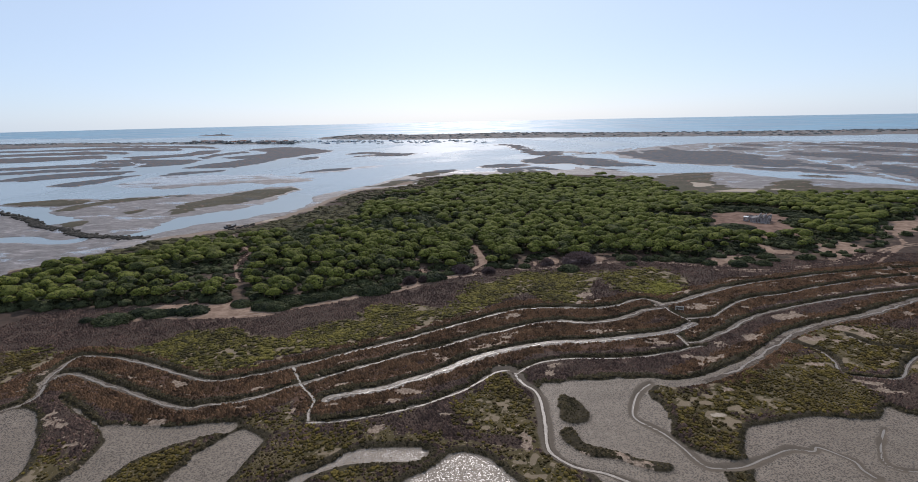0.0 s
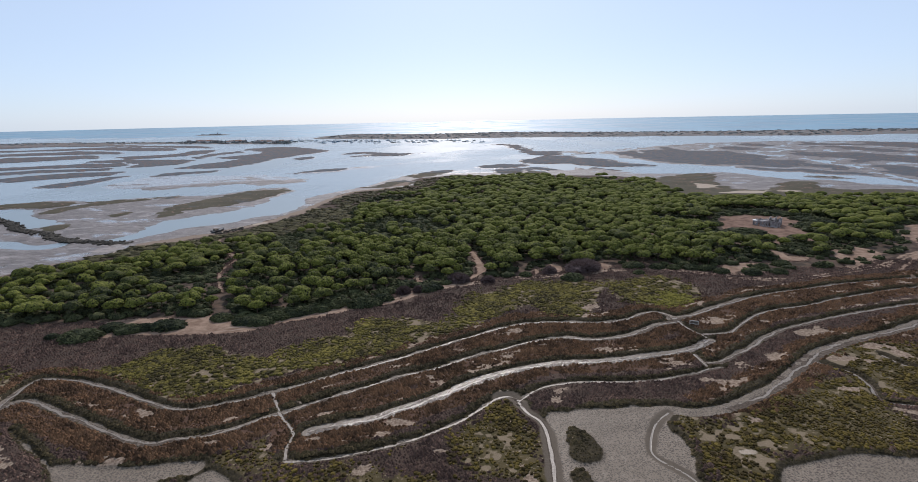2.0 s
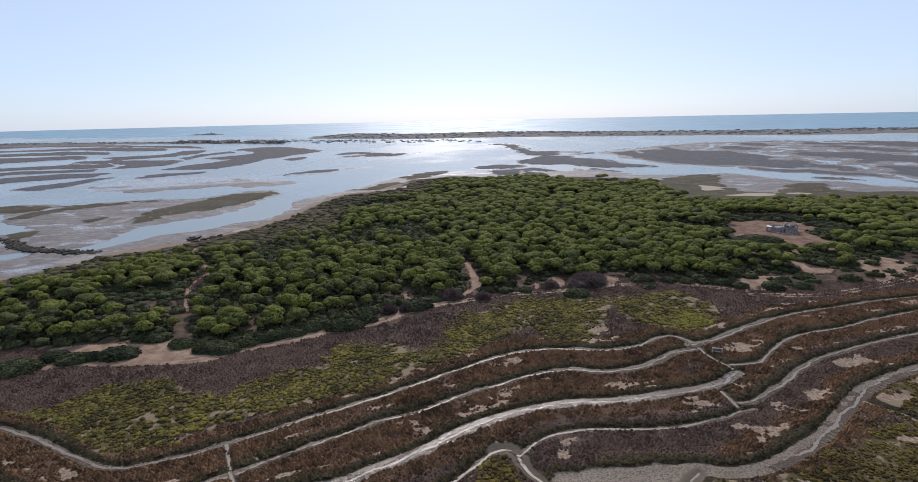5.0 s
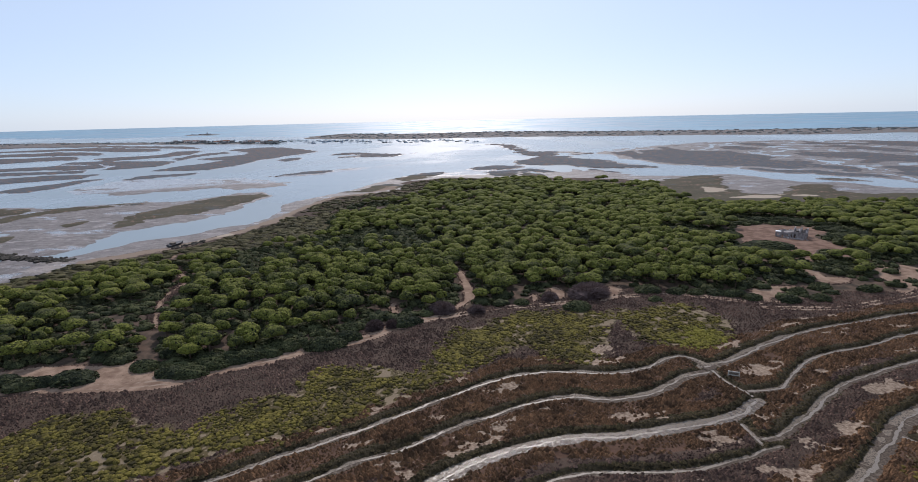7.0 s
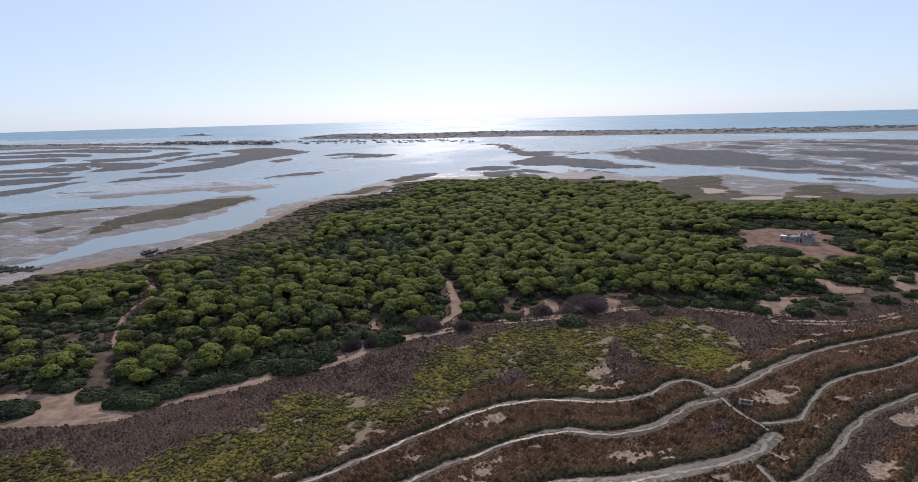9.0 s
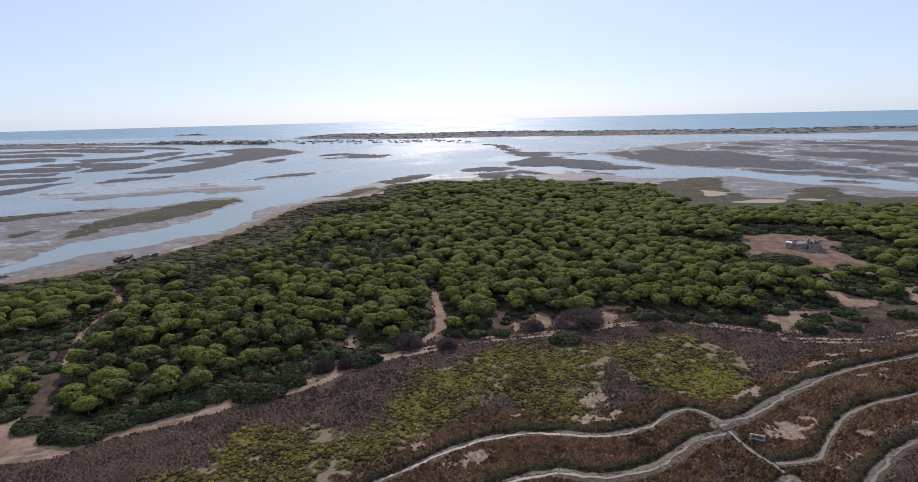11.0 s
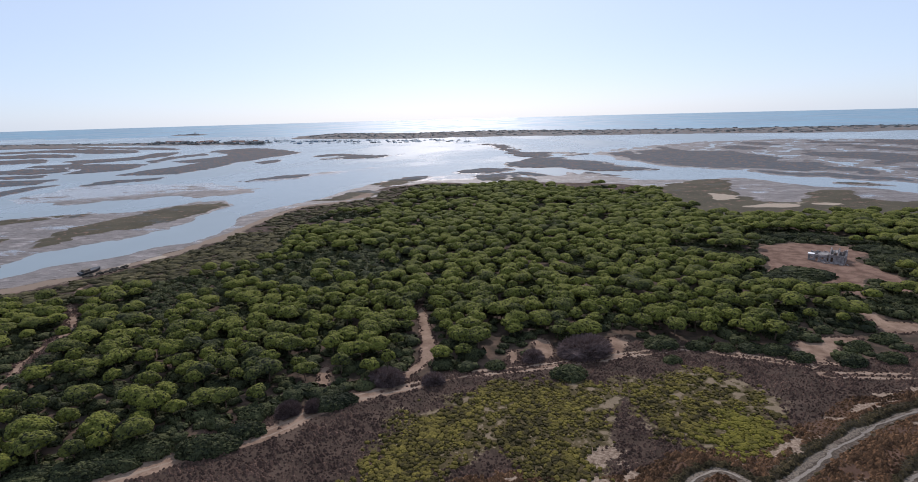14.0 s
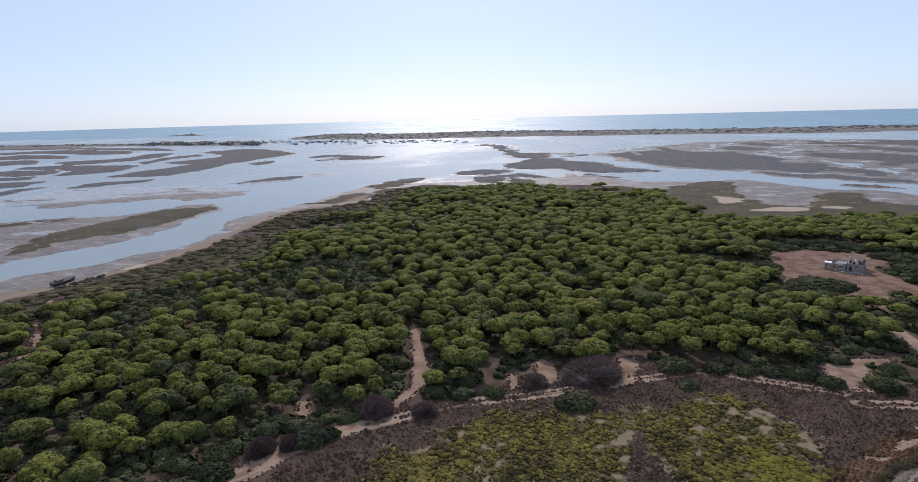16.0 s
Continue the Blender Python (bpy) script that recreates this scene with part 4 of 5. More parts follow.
    creeks = smooth_noise(x, y * 0.6, 85, 81, 3)
    fray = smooth_noise(x, y, 6, 91, 3)
    streak = smooth_noise(x, y * 0.8, 22, 31, 4)
    for area, veg in LAGOON_FLATS:
        d = inside(x, y, area, 300) + np.minimum(big, 50) * 0.4 * streak + 0.012 * np.minimum(r, 1000) * fray
        if veg:
            open_water = np.minimum((wide + 0.35 * streak + veg + 0.25) * 60, (np.abs(creeks + 0.25 * streak) - 0.03) * 80)
            d = np.minimum(d, open_water)
            more("scrub", d - big * 0.3)
        else:
            d = np.minimum(d, (1.3 + wide + 1.1 * streak) * 12)
        up = WATER + np.clip(d * 0.02, -2, 0.16) + 0.05 * streak + (0.05 if veg == 0 else 0.0)
        z = np.where(d > -60, np.maximum(z, up), z)
        more("mud", d + 5)
        more("tide", d + 14)
        if veg:
            less("mud", d - big * 0.3)
    broken = smooth_noise(x, y, 55, 95, 3)
    # the painted haze on the scrub sets in beyond 480 m
    more("far_haze", (r - 480) * 0.1)
    more("meadow", (r - 480) * 0.1 - 900 * (x > -60))
    more("earth", np.where(f["sand"] > 0, inside(x, y, CLEARING, 10) + wob, -1))
    for area in ISLES:
        d = inside(x, y, area, 40) + 0.9 * wob + 0.014 * np.minimum(r, 1000) * (streak + fray)
        d = np.minimum(d, 40 * (1 - ramp(r, 420, 520)) + (0.30 + broken) * 30)
        z = np.where(d > -8, np.maximum(z, WATER + np.clip(0.35 + 0.12 * d, -1, 0.75)), z)
        more("mud", d + 3)
        more("tide", d + 12)
        less("mud", d)
        more("scrub", d + 0.4, 1)
    for area in STRIPS:
        d = inside(x, y, area, 60, False) + 0.010 * np.minimum(r, 1000) * (streak + 0.7 * fray)
        z = np.where(d > -12, np.maximum(z, WATER + np.clip(0.2 + 0.10 * d, -1, 0.7)), z)
        more("mud", d + 0.008 * r)
        more("tide", d + 20)
        less("mud", d)
        more("scrub", d + 0.4, 1)
    for area in POOLS:
        d = inside(x, y, area, 20) + wob
        z = np.where(d > -3, np.minimum(z, WATER + np.clip(-0.06 * d, -0.6, 0.3)), z)
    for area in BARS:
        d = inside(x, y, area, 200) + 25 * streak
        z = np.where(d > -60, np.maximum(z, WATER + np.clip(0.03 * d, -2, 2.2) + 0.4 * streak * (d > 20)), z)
        more("hazy_dune", d + 60)
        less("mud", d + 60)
    return z, f


def net(name, v, t, materials, index=None, smooth=True):
    """A mesh from arrays of corners and triangles or quads."""
    me = bpy.data.meshes.new(name)
    k = t.shape[1]
    me.vertices.add(len(v))
    me.vertices.foreach_set("co", np.ascontiguousarray(v, np.float32).ravel())
    me.loops.add(t.size)
    me.loops.foreach_set("vertex_index", np.ascontiguousarray(t, np.int32).ravel())
    me.polygons.add(len(t))
    me.polygons.foreach_set("loop_start", np.arange(0, t.size, k, dtype=np.int32))
    me.polygons.foreach_set("loop_total", np.full(len(t), k, np.int32))
    for m in materials:
        me.materials.append(m)
    if index is not None:
        me.polygons.foreach_set("material_index", np.ascontiguousarray(index, np.int32))
    me.polygons.foreach_set("use_smooth", np.zeros(len(t), bool) | smooth)
    me.update(calc_edges=True)
    me.validate()
    return me


def rings():
    """Rings of the ground sheet, close together where the ground is near."""
    r, out = 25.0, []
    while r < 4870:
        out.append(r)
        r += 2.5 if r < 45 else 0.5 + max(0, r - 175) ** 2 / 35000
    return np.array(out + [4870.0])


def fan(rs, az):
    """A round sheet of rings and spokes with its middle point last."""
    a, r = np.meshgrid(az, rs)
    x, y = (r * np.sin(a)).ravel(), (r * np.cos(a)).ravel()
    n, m = len(az), len(rs)
    i = np.arange((m - 1) * n)
    j = (i // n) * n + (i + 1) % n
    quads = np.stack([i, i + n, j + n, j], 1)
    return np.append(x, 0.0), np.append(y, 0.0), quads


# ---- the ground ----
spokes = np.concatenate([np.radians(np.arange(-60, 42, 0.185)), np.radians(np.arange(42, 300, 6.0))])
gx, gy, quads = fan(rings(), spokes)
gz, fields = ground_fields(gx, gy)
centre = len(gx) - 1
k = np.arange(len(spokes))
cap = np.stack([np.full(len(k), centre), k, (k + 1) % len(k)], 1)
tris = np.vstack([quads[:, [0, 1, 2]], quads[:, [0, 2, 3]], cap])[:, ::-1]
ground_mesh = net("ground", np.stack([gx, gy, gz], 1), tris, [M_GROUND])
for key, values in fields.items():
    ground_mesh.attributes.new(key, 'FLOAT', 'POINT').data.foreach_set("value", values.astype(np.float32))
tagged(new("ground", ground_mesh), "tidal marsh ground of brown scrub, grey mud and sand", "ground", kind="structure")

# ---- the water ----
wr = np.concatenate([np.linspace(60, 400, 30), np.linspace(430, 1500, 30), np.linspace(1600, 4920, 30)])
wx, wy, wq = fan(wr, np.radians(np.arange(-180, 180, 3.0)))
mx, my = wx[wq].mean(1), wy[wq].mean(1)
is_sea = my > 1330 - 0.22 * mx
# the far sea climbs gently, so that its rim stands where the true horizon lies
wz = WATER + 9.0 * np.clip((np.hypot(wx, wy) - 2500) / 2420, 0, 1) ** 2
water = net("water", np.stack([wx, wy, wz], 1), wq[:, ::-1], [M_LAGOON, M_SEA], is_sea.astype(int))
tagged(new("water", water), "pale blue tidal lagoon and open sea", "water", kind="structure")


def height(x, y):
    return ground_fields(np.atleast_1d(np.array(x, float)), np.atleast_1d(np.array(y, float)))[0]


def part(name, bm, material, parent, label=""):
    """One mesh of a thing, under it."""
    me = bpy.data.meshes.new(name)
    bm.to_mesh(me)
    bm.free()
    me.materials.append(material)
    ob = new(name, me)
    ob.parent = parent
    return tagged(ob, label)


def part_net(name, v, t, material, parent, label="", smooth=True):
    ob = new(name, net(name, v, t, [material], None, smooth))
    ob.parent = parent
    return tagged(ob, label)


# ---- ditch beds and runnels ----
def ribbon(name, points, width, lift, material, label):
    """A flat bed that follows a line, with ragged edges that run into the banks."""
    line = curve(points, False, 10)
    gone = np.concatenate([[0], np.cumsum(np.hypot(*np.diff(line, axis=0).T))])
    at = np.arange(0, gone[-1], 0.35)
    x, y = np.interp(at, gone, line[:, 0]), np.interp(at, gone, line[:, 1])
    wag = 0.12 * width
    tx, ty = np.gradient(x), np.gradient(y)
    size = np.hypot(tx, ty)
    nx, ny = -ty / size, tx / size
    x, y = x + nx * wag * smooth_noise(at, at * 0, 3.0, 5), y + ny * wag * smooth_noise(at, at * 0, 3.0, 5)
    low = np.minimum.reduce([height(x + nx * o, y + ny * o) for o in (-0.2 * width, 0, 0.2 * width)])
    pad = np.pad(low, 6, mode="edge")
    low = np.convolve(pad, np.ones(13) / 13, "valid") + lift
    rows, across = [], np.linspace(-1, 1, 7)
    left, right = 1 + 0.28 * smooth_noise(at, at * 0, 2.2, 15, 3), 1 + 0.28 * smooth_noise(at, at * 0, 2.2, 25, 3)
    for u in across:
        h = u * width / 2 * (left if u > 0 else right)
        rows.append(np.stack([x + nx * h, y + ny * h, low + 0.02 * (1 - u * u) * smooth_noise(at, at * 0 + u, 1.0, 35)], 1))
    v, n, m = np.stack(rows, 1), len(at), len(across)
    i = (np.arange(n - 1)[:, None] * m + np.arange(m - 1)[None]).ravel()
    me = net(name, v.reshape(-1, 3), np.stack([i, i + m, i + m + 1, i + 1], 1)[:, ::-1], [material])
    me.attributes.new("along", 'FLOAT', 'POINT').data.foreach_set("value", np.repeat(at, m).astype(np.float32))
    me.attributes.new("across", 'FLOAT', 'POINT').data.foreach_set("value", np.tile(across * width / 2, n).astype(np.float32))
    me.attributes.new("reach", 'FLOAT', 'POINT').data.foreach_set("value", np.full(n * m, width / 2, np.float32))
    tagged(new(name, me), label, "ditch", kind="structure")


for points, width in DITCHES:
    if points == DITCH_J:
        continue
    ribbon("ditch_bed", points[3:] if points == DITCH_F else points, width + 0.28, 0.07, M_WET_DITCH if points == DITCH_C else M_DITCH, "cracked grey mud bed of a marsh ditch")
for points in (CREEK_A, CREEK_B, DITCH_D[8:]):
    ribbon("runnel", points, 0.30, 0.03, M_RUNNEL, "thin pale runnel of water in the mud")

# ---- plants ----
def ball(level):
    bm = bmesh.new()
    bmesh.ops.create_icosphere(bm, subdivisions=level, radius=1)
    v = np.array([q.co[:] for q in bm.verts])
    t = np.array([[q.index for q in fc.verts] for fc in bm.faces])
    bm.free()
    return v, t


BALL1, BALL2, BALL3 = ball(1), ball(2), ball(4)


def tuft_shape(rng, base, way, size, sides):
    """A ragged spray of foliage: a shallow star-shaped cone that points along way."""
    way = way / np.linalg.norm(way)
    u = np.cross(way, (0.3, 0.9, 0.1))
    u /= np.linalg.norm(u)
    q = np.cross(way, u)
    a = np.arange(sides) / sides * 2 * np.pi + rng.random() * 6
    rad = size * rng.uniform(0.55, 1.15, sides)
    rim = base + np.outer(np.cos(a) * rad, u) + np.outer(np.sin(a) * rad, q) - np.outer(rng.uniform(0.0, 0.35, sides) * size, way)
    tip = base + way * size * rng.uniform(0.2, 0.55)
    k = np.arange(sides)
    return np.vstack([rim, tip]), np.stack([k, (k + 1) % sides, np.full(sides, sides)], 1)


def gather(pieces):
    vs, ts, n = [], [], 0
    for v, t in pieces:
        vs.append(v), ts.append(t + n)
        n += len(v)
    return np.vstack(vs), np.vstack(ts)


def dome(seed, lobes, tufts, solid, size=0.10, closed=True):
    """An umbrella-pine crown of radius 1: a low dome of rounded lobes over a flat underside, rough with sprays of needles."""
    rng = np.random.default_rng(seed)
    k = np.arange(lobes)
    up = 1 - 1.12 * (k + 0.5) / lobes
    turn = k * 2.39996 + rng.uniform(-0.35, 0.35, lobes)
    flat = np.sqrt(1 - up ** 2)
    mid = np.stack([flat * np.cos(turn), flat * np.sin(turn), up], 1)
    span = rng.uniform(0.80, 1.25, lobes) * 1.62 / math.sqrt(lobes)
    tall = rng.uniform(0.7, 1.15, lobes)
    skew = rng.random(3) * 6.28

    def surface(n):
        gap = np.arccos(np.clip(n @ mid.T, -1, 1)) / span
        lift = (np.sqrt(np.clip(1 - gap ** 2, 0, 1)) * tall).max(1)
        az = np.arctan2(n[:, 1], n[:, 0])
        girth = 1 + 0.10 * np.sin(2 * az + skew[0]) + 0.07 * np.sin(3 * az + skew[1]) + 0.05 * np.sin(5 * az + skew[2])
        p = n * (0.72 + 0.28 * lift)[:, None] * np.stack([girth, girth, np.ones_like(girth)], 1)
        p[:, 2] = np.where(p[:, 2] < 0, p[:, 2] * 0.30, p[:, 2])
        return p

    v, t = solid
    if not closed:
        t = t[v[t][:, :, 2].max(1) > -0.12]
    out = [(surface(v) * (1 + rng.uniform(-0.035, 0.035, (len(v), 1))), t)]
    for i in range(tufts):
        a, c = rng.random() * 6.283, rng.uniform(-0.08, 1.0)
        nrm = np.array((math.cos(a) * math.sqrt(1 - c * c), math.sin(a) * math.sqrt(1 - c * c), c))
        out.append(tuft_shape(rng, surface(nrm[None])[0], nrm + np.array((0, 0, 0.5)) + rng.normal(0, 0.25, 3), size * rng.uniform(0.6, 1.3), 4))
    return gather(out)


def mound(seed, tufts, solid, spread=0.32):
    """A low rounded bush of radius 1: a lumpy dome covered with sprays."""
    rng = np.random.default_rng(seed)
    v, t = solid
    bumps = 1 + 0.12 * np.sin(v[:, 0] * 5 + seed) + 0.12 * np.sin(v[:, 1] * 6 + 2 * seed) + rng.uniform(-0.08, 0.08, len(v))
    v = v * bumps[:, None] * np.array((0.95, 0.95, 0.75))
    v[:, 2] = np.maximum(v[:, 2], -0.05)
    out = [(v, t)]
    for i in range(tufts):
        a, s = rng.random() * 6.283, rng.uniform(0.0, 1.0)
        nrm = np.array((math.cos(a) * math.sqrt(1 - s * s), math.sin(a) * math.sqrt(1 - s * s), s))
        out.append(tuft_shape(rng, nrm * np.array((0.98, 0.98, 0.78)) * rng.uniform(0.92, 1.06), nrm + rng.normal(0, 0.35, 3), spread * rng.uniform(0.4, 1.0), 4))
    return gather(out)


def trunk_shape(seed, tall):
    """A leaning tapered trunk with limbs that spread into the crown."""
    rng = np.random.default_rng(seed)
    out = []

    def limb(a, b, ra, rb, sides=6):
        way = (b - a) / np.linalg.norm(b - a)
        u = np.cross(way, (0.2, 0.7, 0.3))
        u /= np.linalg.norm(u)
        q = np.cross(way, u)
        ang = np.arange(sides) / sides * 2 * np.pi
        ring = np.outer(np.cos(ang), u) + np.outer(np.sin(ang), q)
        k = np.arange(sides)
        nx = (k + 1) % sides
        out.append((np.vstack([a + ring * ra, b + ring * rb]), np.vstack([np.stack([k, nx, nx + sides], 1), np.stack([k, nx + sides, k + sides], 1)])))

    fork = np.array((rng.uniform(-.3, .3), rng.uniform(-.3, .3), tall * 0.55))
    limb(np.array((0, 0, -0.4)), fork, 0.24, 0.17)
    for i in range(5):
        a = i / 5 * 6.28 + rng.random()
        limb(fork, np.array((math.cos(a) * 1.7, math.sin(a) * 1.7, tall * rng.uniform(0.86, 0.98))), 0.11, 0.05, 5)
    return gather(out)


def scatter(x0, x1, y0, y1, gap, seed):
    rng = np.random.default_rng(seed)
    gx, gy = np.meshgrid(np.arange(x0, x1, gap), np.arange(y0, y1, gap * 0.87))
    gx = gx + (np.arange(gx.shape[0])[:, None] % 2) * gap / 2
    return (gx + rng.uniform(-.38, .38, gx.shape) * gap).ravel(), (gy + rng.uniform(-.38, .38, gy.shape) * gap).ravel(), rng


def in_view(x, y, lo=-58, hi=40):
    a = np.degrees(np.arctan2(x, y))
    return (a > lo) & (a < hi)


# low marsh plants, one mesh for each kind
px, py, rng = scatter(-128, 118, 48, 200, 0.52, 5)
ok = in_view(px, py) & (np.hypot(px, py) > 54)
px, py = px[ok], py[ok]
pz, pf = ground_fields(px, py)
jit = rng.uniform(-0.5, 0.5, len(px))
bare = np.maximum.reduce([pf["mud"], pf["wet"], pf["sand"] - 0.55, pf["spill"] - 0.35, pf["pan"]]) + 0.3 * jit > -0.25
bare |= (pf["wood"] > 0.2)
kind0 = pf["green"]
bare |= sparse(px, py) + 0.55 * jit > np.where(kind0 > 0, -0.28, np.where(pf["red"] > 0, 0.15, 0.25))
hedge = smooth_noise(px, py, 7, 19, 3)
bank_line = np.array(sorted(DITCH_A))
south = py < np.interp(px, bank_line[:, 0], bank_line[:, 1]) + 1
bare |= (pf["green"] < 0) & (pf["red"] < 0) & ~south & (jit > 0.3)
kind = np.where(pf["shaded_bank"] + 0.7 * jit + 0.5 * hedge > 0.15, 3, np.where(pf["green"] + 1.5 * jit > 0.25, 1, np.where(pf["red"] + jit > 0, 0, 2)))


def carpet(name, chosen, lo, hi, tall, material, label, cushion=False):
    """Many small plants in one mesh: pointed tufts, or rounded cushions with a shoulder."""
    i = np.nonzero(chosen)[0]
    n, sides = len(i), 5
    r = np.random.default_rng(len(i))
    size = 0.86 * r.uniform(lo, hi, n) * (1 + 0.55 * smooth_noise(px[i], py[i], 3.5, 17, 2))
    a = r.random((n, 1)) * 6.28 + np.arange(sides) / sides * 6.283
    rad = size[:, None] * r.uniform(0.7, 1.2, (n, sides))
    rows = 2 if cushion else 1
    v = np.zeros((n, rows * sides + 1, 3))
    for row, (girth, rise) in enumerate(((1.0, 0.0), (0.78, 0.62))[:rows]):
        w = slice(row * sides, (row + 1) * sides)
        v[:, w, 0], v[:, w, 1] = px[i][:, None] + np.cos(a) * rad * girth, py[i][:, None] + np.sin(a) * rad * girth
        v[:, w, 2] = pz[i][:, None] - 0.06 * (row == 0) + (rise + r.uniform(0, 0.25, (n, sides))) * size[:, None] * tall
    v[:, -1] = np.stack([px[i] + r.uniform(-.2, .2, n) * size, py[i] + r.uniform(-.2, .2, n) * size, pz[i] + size * tall * r.uniform(0.85, 1.25, n)], 1)
    k = np.arange(sides)
    nx, top = (k + 1) % sides, (rows - 1) * sides
    t = [np.stack([k + top, nx + top, np.full(sides, rows * sides)], 1)]
    if cushion:
        t += [np.stack([k, nx, nx + sides], 1), np.stack([k, nx + sides, k + sides], 1)]
    t = np.vstack(t)[None] + (np.arange(n) * (rows * sides + 1))[:, None, None]
    tagged(new(name, net(name, v.reshape(-1, 3), t.reshape(-1, 3), [material], None, False)), label, "marsh plants", kind="stuff")


carpet("olive_saltwort", ~bare & (kind == 1) & south, 0.20, 0.50, 0.60, M_OLIVE, "low dark olive saltwort cushions round the mud flats", True)
lime = inside(px, py, LIME, 20) + 4 * jit > 0
carpet("lime_saltwort", ~bare & (kind < 3) & ~south & lime, 0.34, 0.74, 0.56, M_LIME, "bright lime-green saltwort cushions on the marsh", True)
kind = np.where(~south & lime, 9, kind)
carpet("green_saltwort", ~bare & (kind == 1) & ~south, 0.24, 0.66, 0.62, M_GREEN, "low yellow-green saltwort cushions on the marsh", True)
carpet("red_saltwort", ~bare & (kind == 0), 0.28, 0.64, 0.80, M_RED, "low red-brown saltwort bushes on the ditch banks")
carpet("brown_heath", ~bare & (kind == 2), 0.22, 0.50, 0.72, M_HEATH, "low dark brown heath bushes on the marsh")

carpet("bank_seablite", ~bare & (kind == 3), 0.22, 0.54, 0.52, M_SHADED_RUSH, "seablite bushes lining the muddy ditches, darkened with painted bank shade")

# the pine wood
tx, ty, rng = scatter(-175, 200, 95, 470, 4.5, 9)
tz = ground_fields(tx, ty)[0]
deep = inside(tx, ty, WOODS, 60)
thin = smooth_noise(tx, ty, 34, 51, 3)
clear = np.minimum.reduce([-inside(tx, ty, area, 20) for area in SANDS] + [to_line(tx, ty, line, 20) - width for line, width in TRACKS[:3]] + [to_line(tx, ty, line, 20) - 0.9 for line, width in TRACKS[3:4]])
keep = (deep > 2.5 + 0.8 * ramp(tx, -30, 0)) & (clear > 1.9) & (inside(tx, ty, GROWN, 60, False) > 8)
pine = keep & (thin + rng.uniform(-.25, .25, len(tx)) > -0.34 + 0.16 * ramp(-tx, 20, 60) * ramp(ty, 160, 195) + 0.55 * ramp(inside(tx, ty, EAST_SCRUB, 30), -4, 4)) & ((inside(tx, ty, THICKET, 60) + 6 * thin < 0) | (rng.random(len(tx)) < 0.22))
for x, y, rx, ry, h in THICKETS:
    pine &= np.hypot((tx - x) / (rx + 1.5), (ty - y) / (ry + 1.5)) > 1
far = np.hypot(tx - 0, ty - 82)
order = np.argsort(np.where(pine, far, 1e9))
first = np.zeros(len(tx), bool)
first[order[:300]] = True

wide = 1.5 + 1.5 * rng.random(len(tx)) ** 1.3 * (1 - 0.22 * (deep < 6))
tall = rng.uniform(0.82, 1.18, len(tx)) * (2.9 + 0.75 * wide)
wide *= 1 + 0.16 * ramp(far, 150, 260)
spin = rng.uniform(0, 360, len(tx))
kinds = []
for s in range(8):
    v, t = dome(100 + s, 11 + 2 * (s % 4), 170, BALL3)
    body = np.arange(len(t)) < len(BALL3[1])
    pine_top = new("umbrella_pine")
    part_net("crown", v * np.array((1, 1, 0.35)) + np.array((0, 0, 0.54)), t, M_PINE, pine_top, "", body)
    tv, tt = trunk_shape(s, 3.2)
    part_net("trunk", tv * np.array((0.26, 0.26, 0.19)), tt, M_BARK, pine_top, "grey-brown bark")
    tagged(pine_top, "umbrella pine with a wide flat yellow-green crown", "tree", "pines of the wood")
    kinds.append(pine_top)
used = set()
for n, i in enumerate(np.nonzero(first & pine)[0]):
    src = kinds[n % 8]
    m = Matrix.Translation((tx[i], ty[i], tz[i])) @ Matrix.Rotation(radians(spin[i]), 4, 'Z')
    if n % 8 not in used:
        used.add(n % 8)
        src.matrix_basis, ob = m, src
    else:
        ob = copy_thing(src, m)
    ob.scale = (wide[i], wide[i], tall[i])

lite = [dome(200 + s, 11 + s, 34, ball(3), 0.14, False) for s in range(6)]
lean = [dome(300 + s, 9 + s, 8, ball(3), 0.17, False) for s in range(6)]
rest = np.nonzero(pine & ~first & in_view(tx, ty, -58, 38))[0]
woods = []
for n, i in enumerate(rest):
    v, t = (lite if far[i] < 190 else lean)[n % 6]
    c, s = math.cos(spin[i]), math.sin(spin[i])
    q = (v * np.array((1, 1, 0.35)) + np.array((0, 0, 0.54))) * np.array((wide[i], wide[i], tall[i]))
    woods.append((np.stack([q[:, 0] * c - q[:, 1] * s + tx[i], q[:, 0] * s + q[:, 1] * c + ty[i], q[:, 2] + tz[i]], 1), t))
wv, wt = gather(woods)
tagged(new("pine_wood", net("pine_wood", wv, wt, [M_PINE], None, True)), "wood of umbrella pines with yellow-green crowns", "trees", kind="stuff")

# shrubs under and between the pines
sx, sy, rng = scatter(-175, 200, 95, 480, 2.8, 15)
sz, sf = ground_fields(sx, sy)
sdeep = inside(sx, sy, WOODS, 60)
east = inside(sx, sy, EAST_SCRUB, 30)
coast = (sx < -55) & (sy > 130) & (sdeep < 1) & (rng.random(len(sx)) < 0.93)
thick = inside(sx, sy, THICKET, 60) + 6 * smooth_noise(sx, sy, 34, 51, 3) > -3
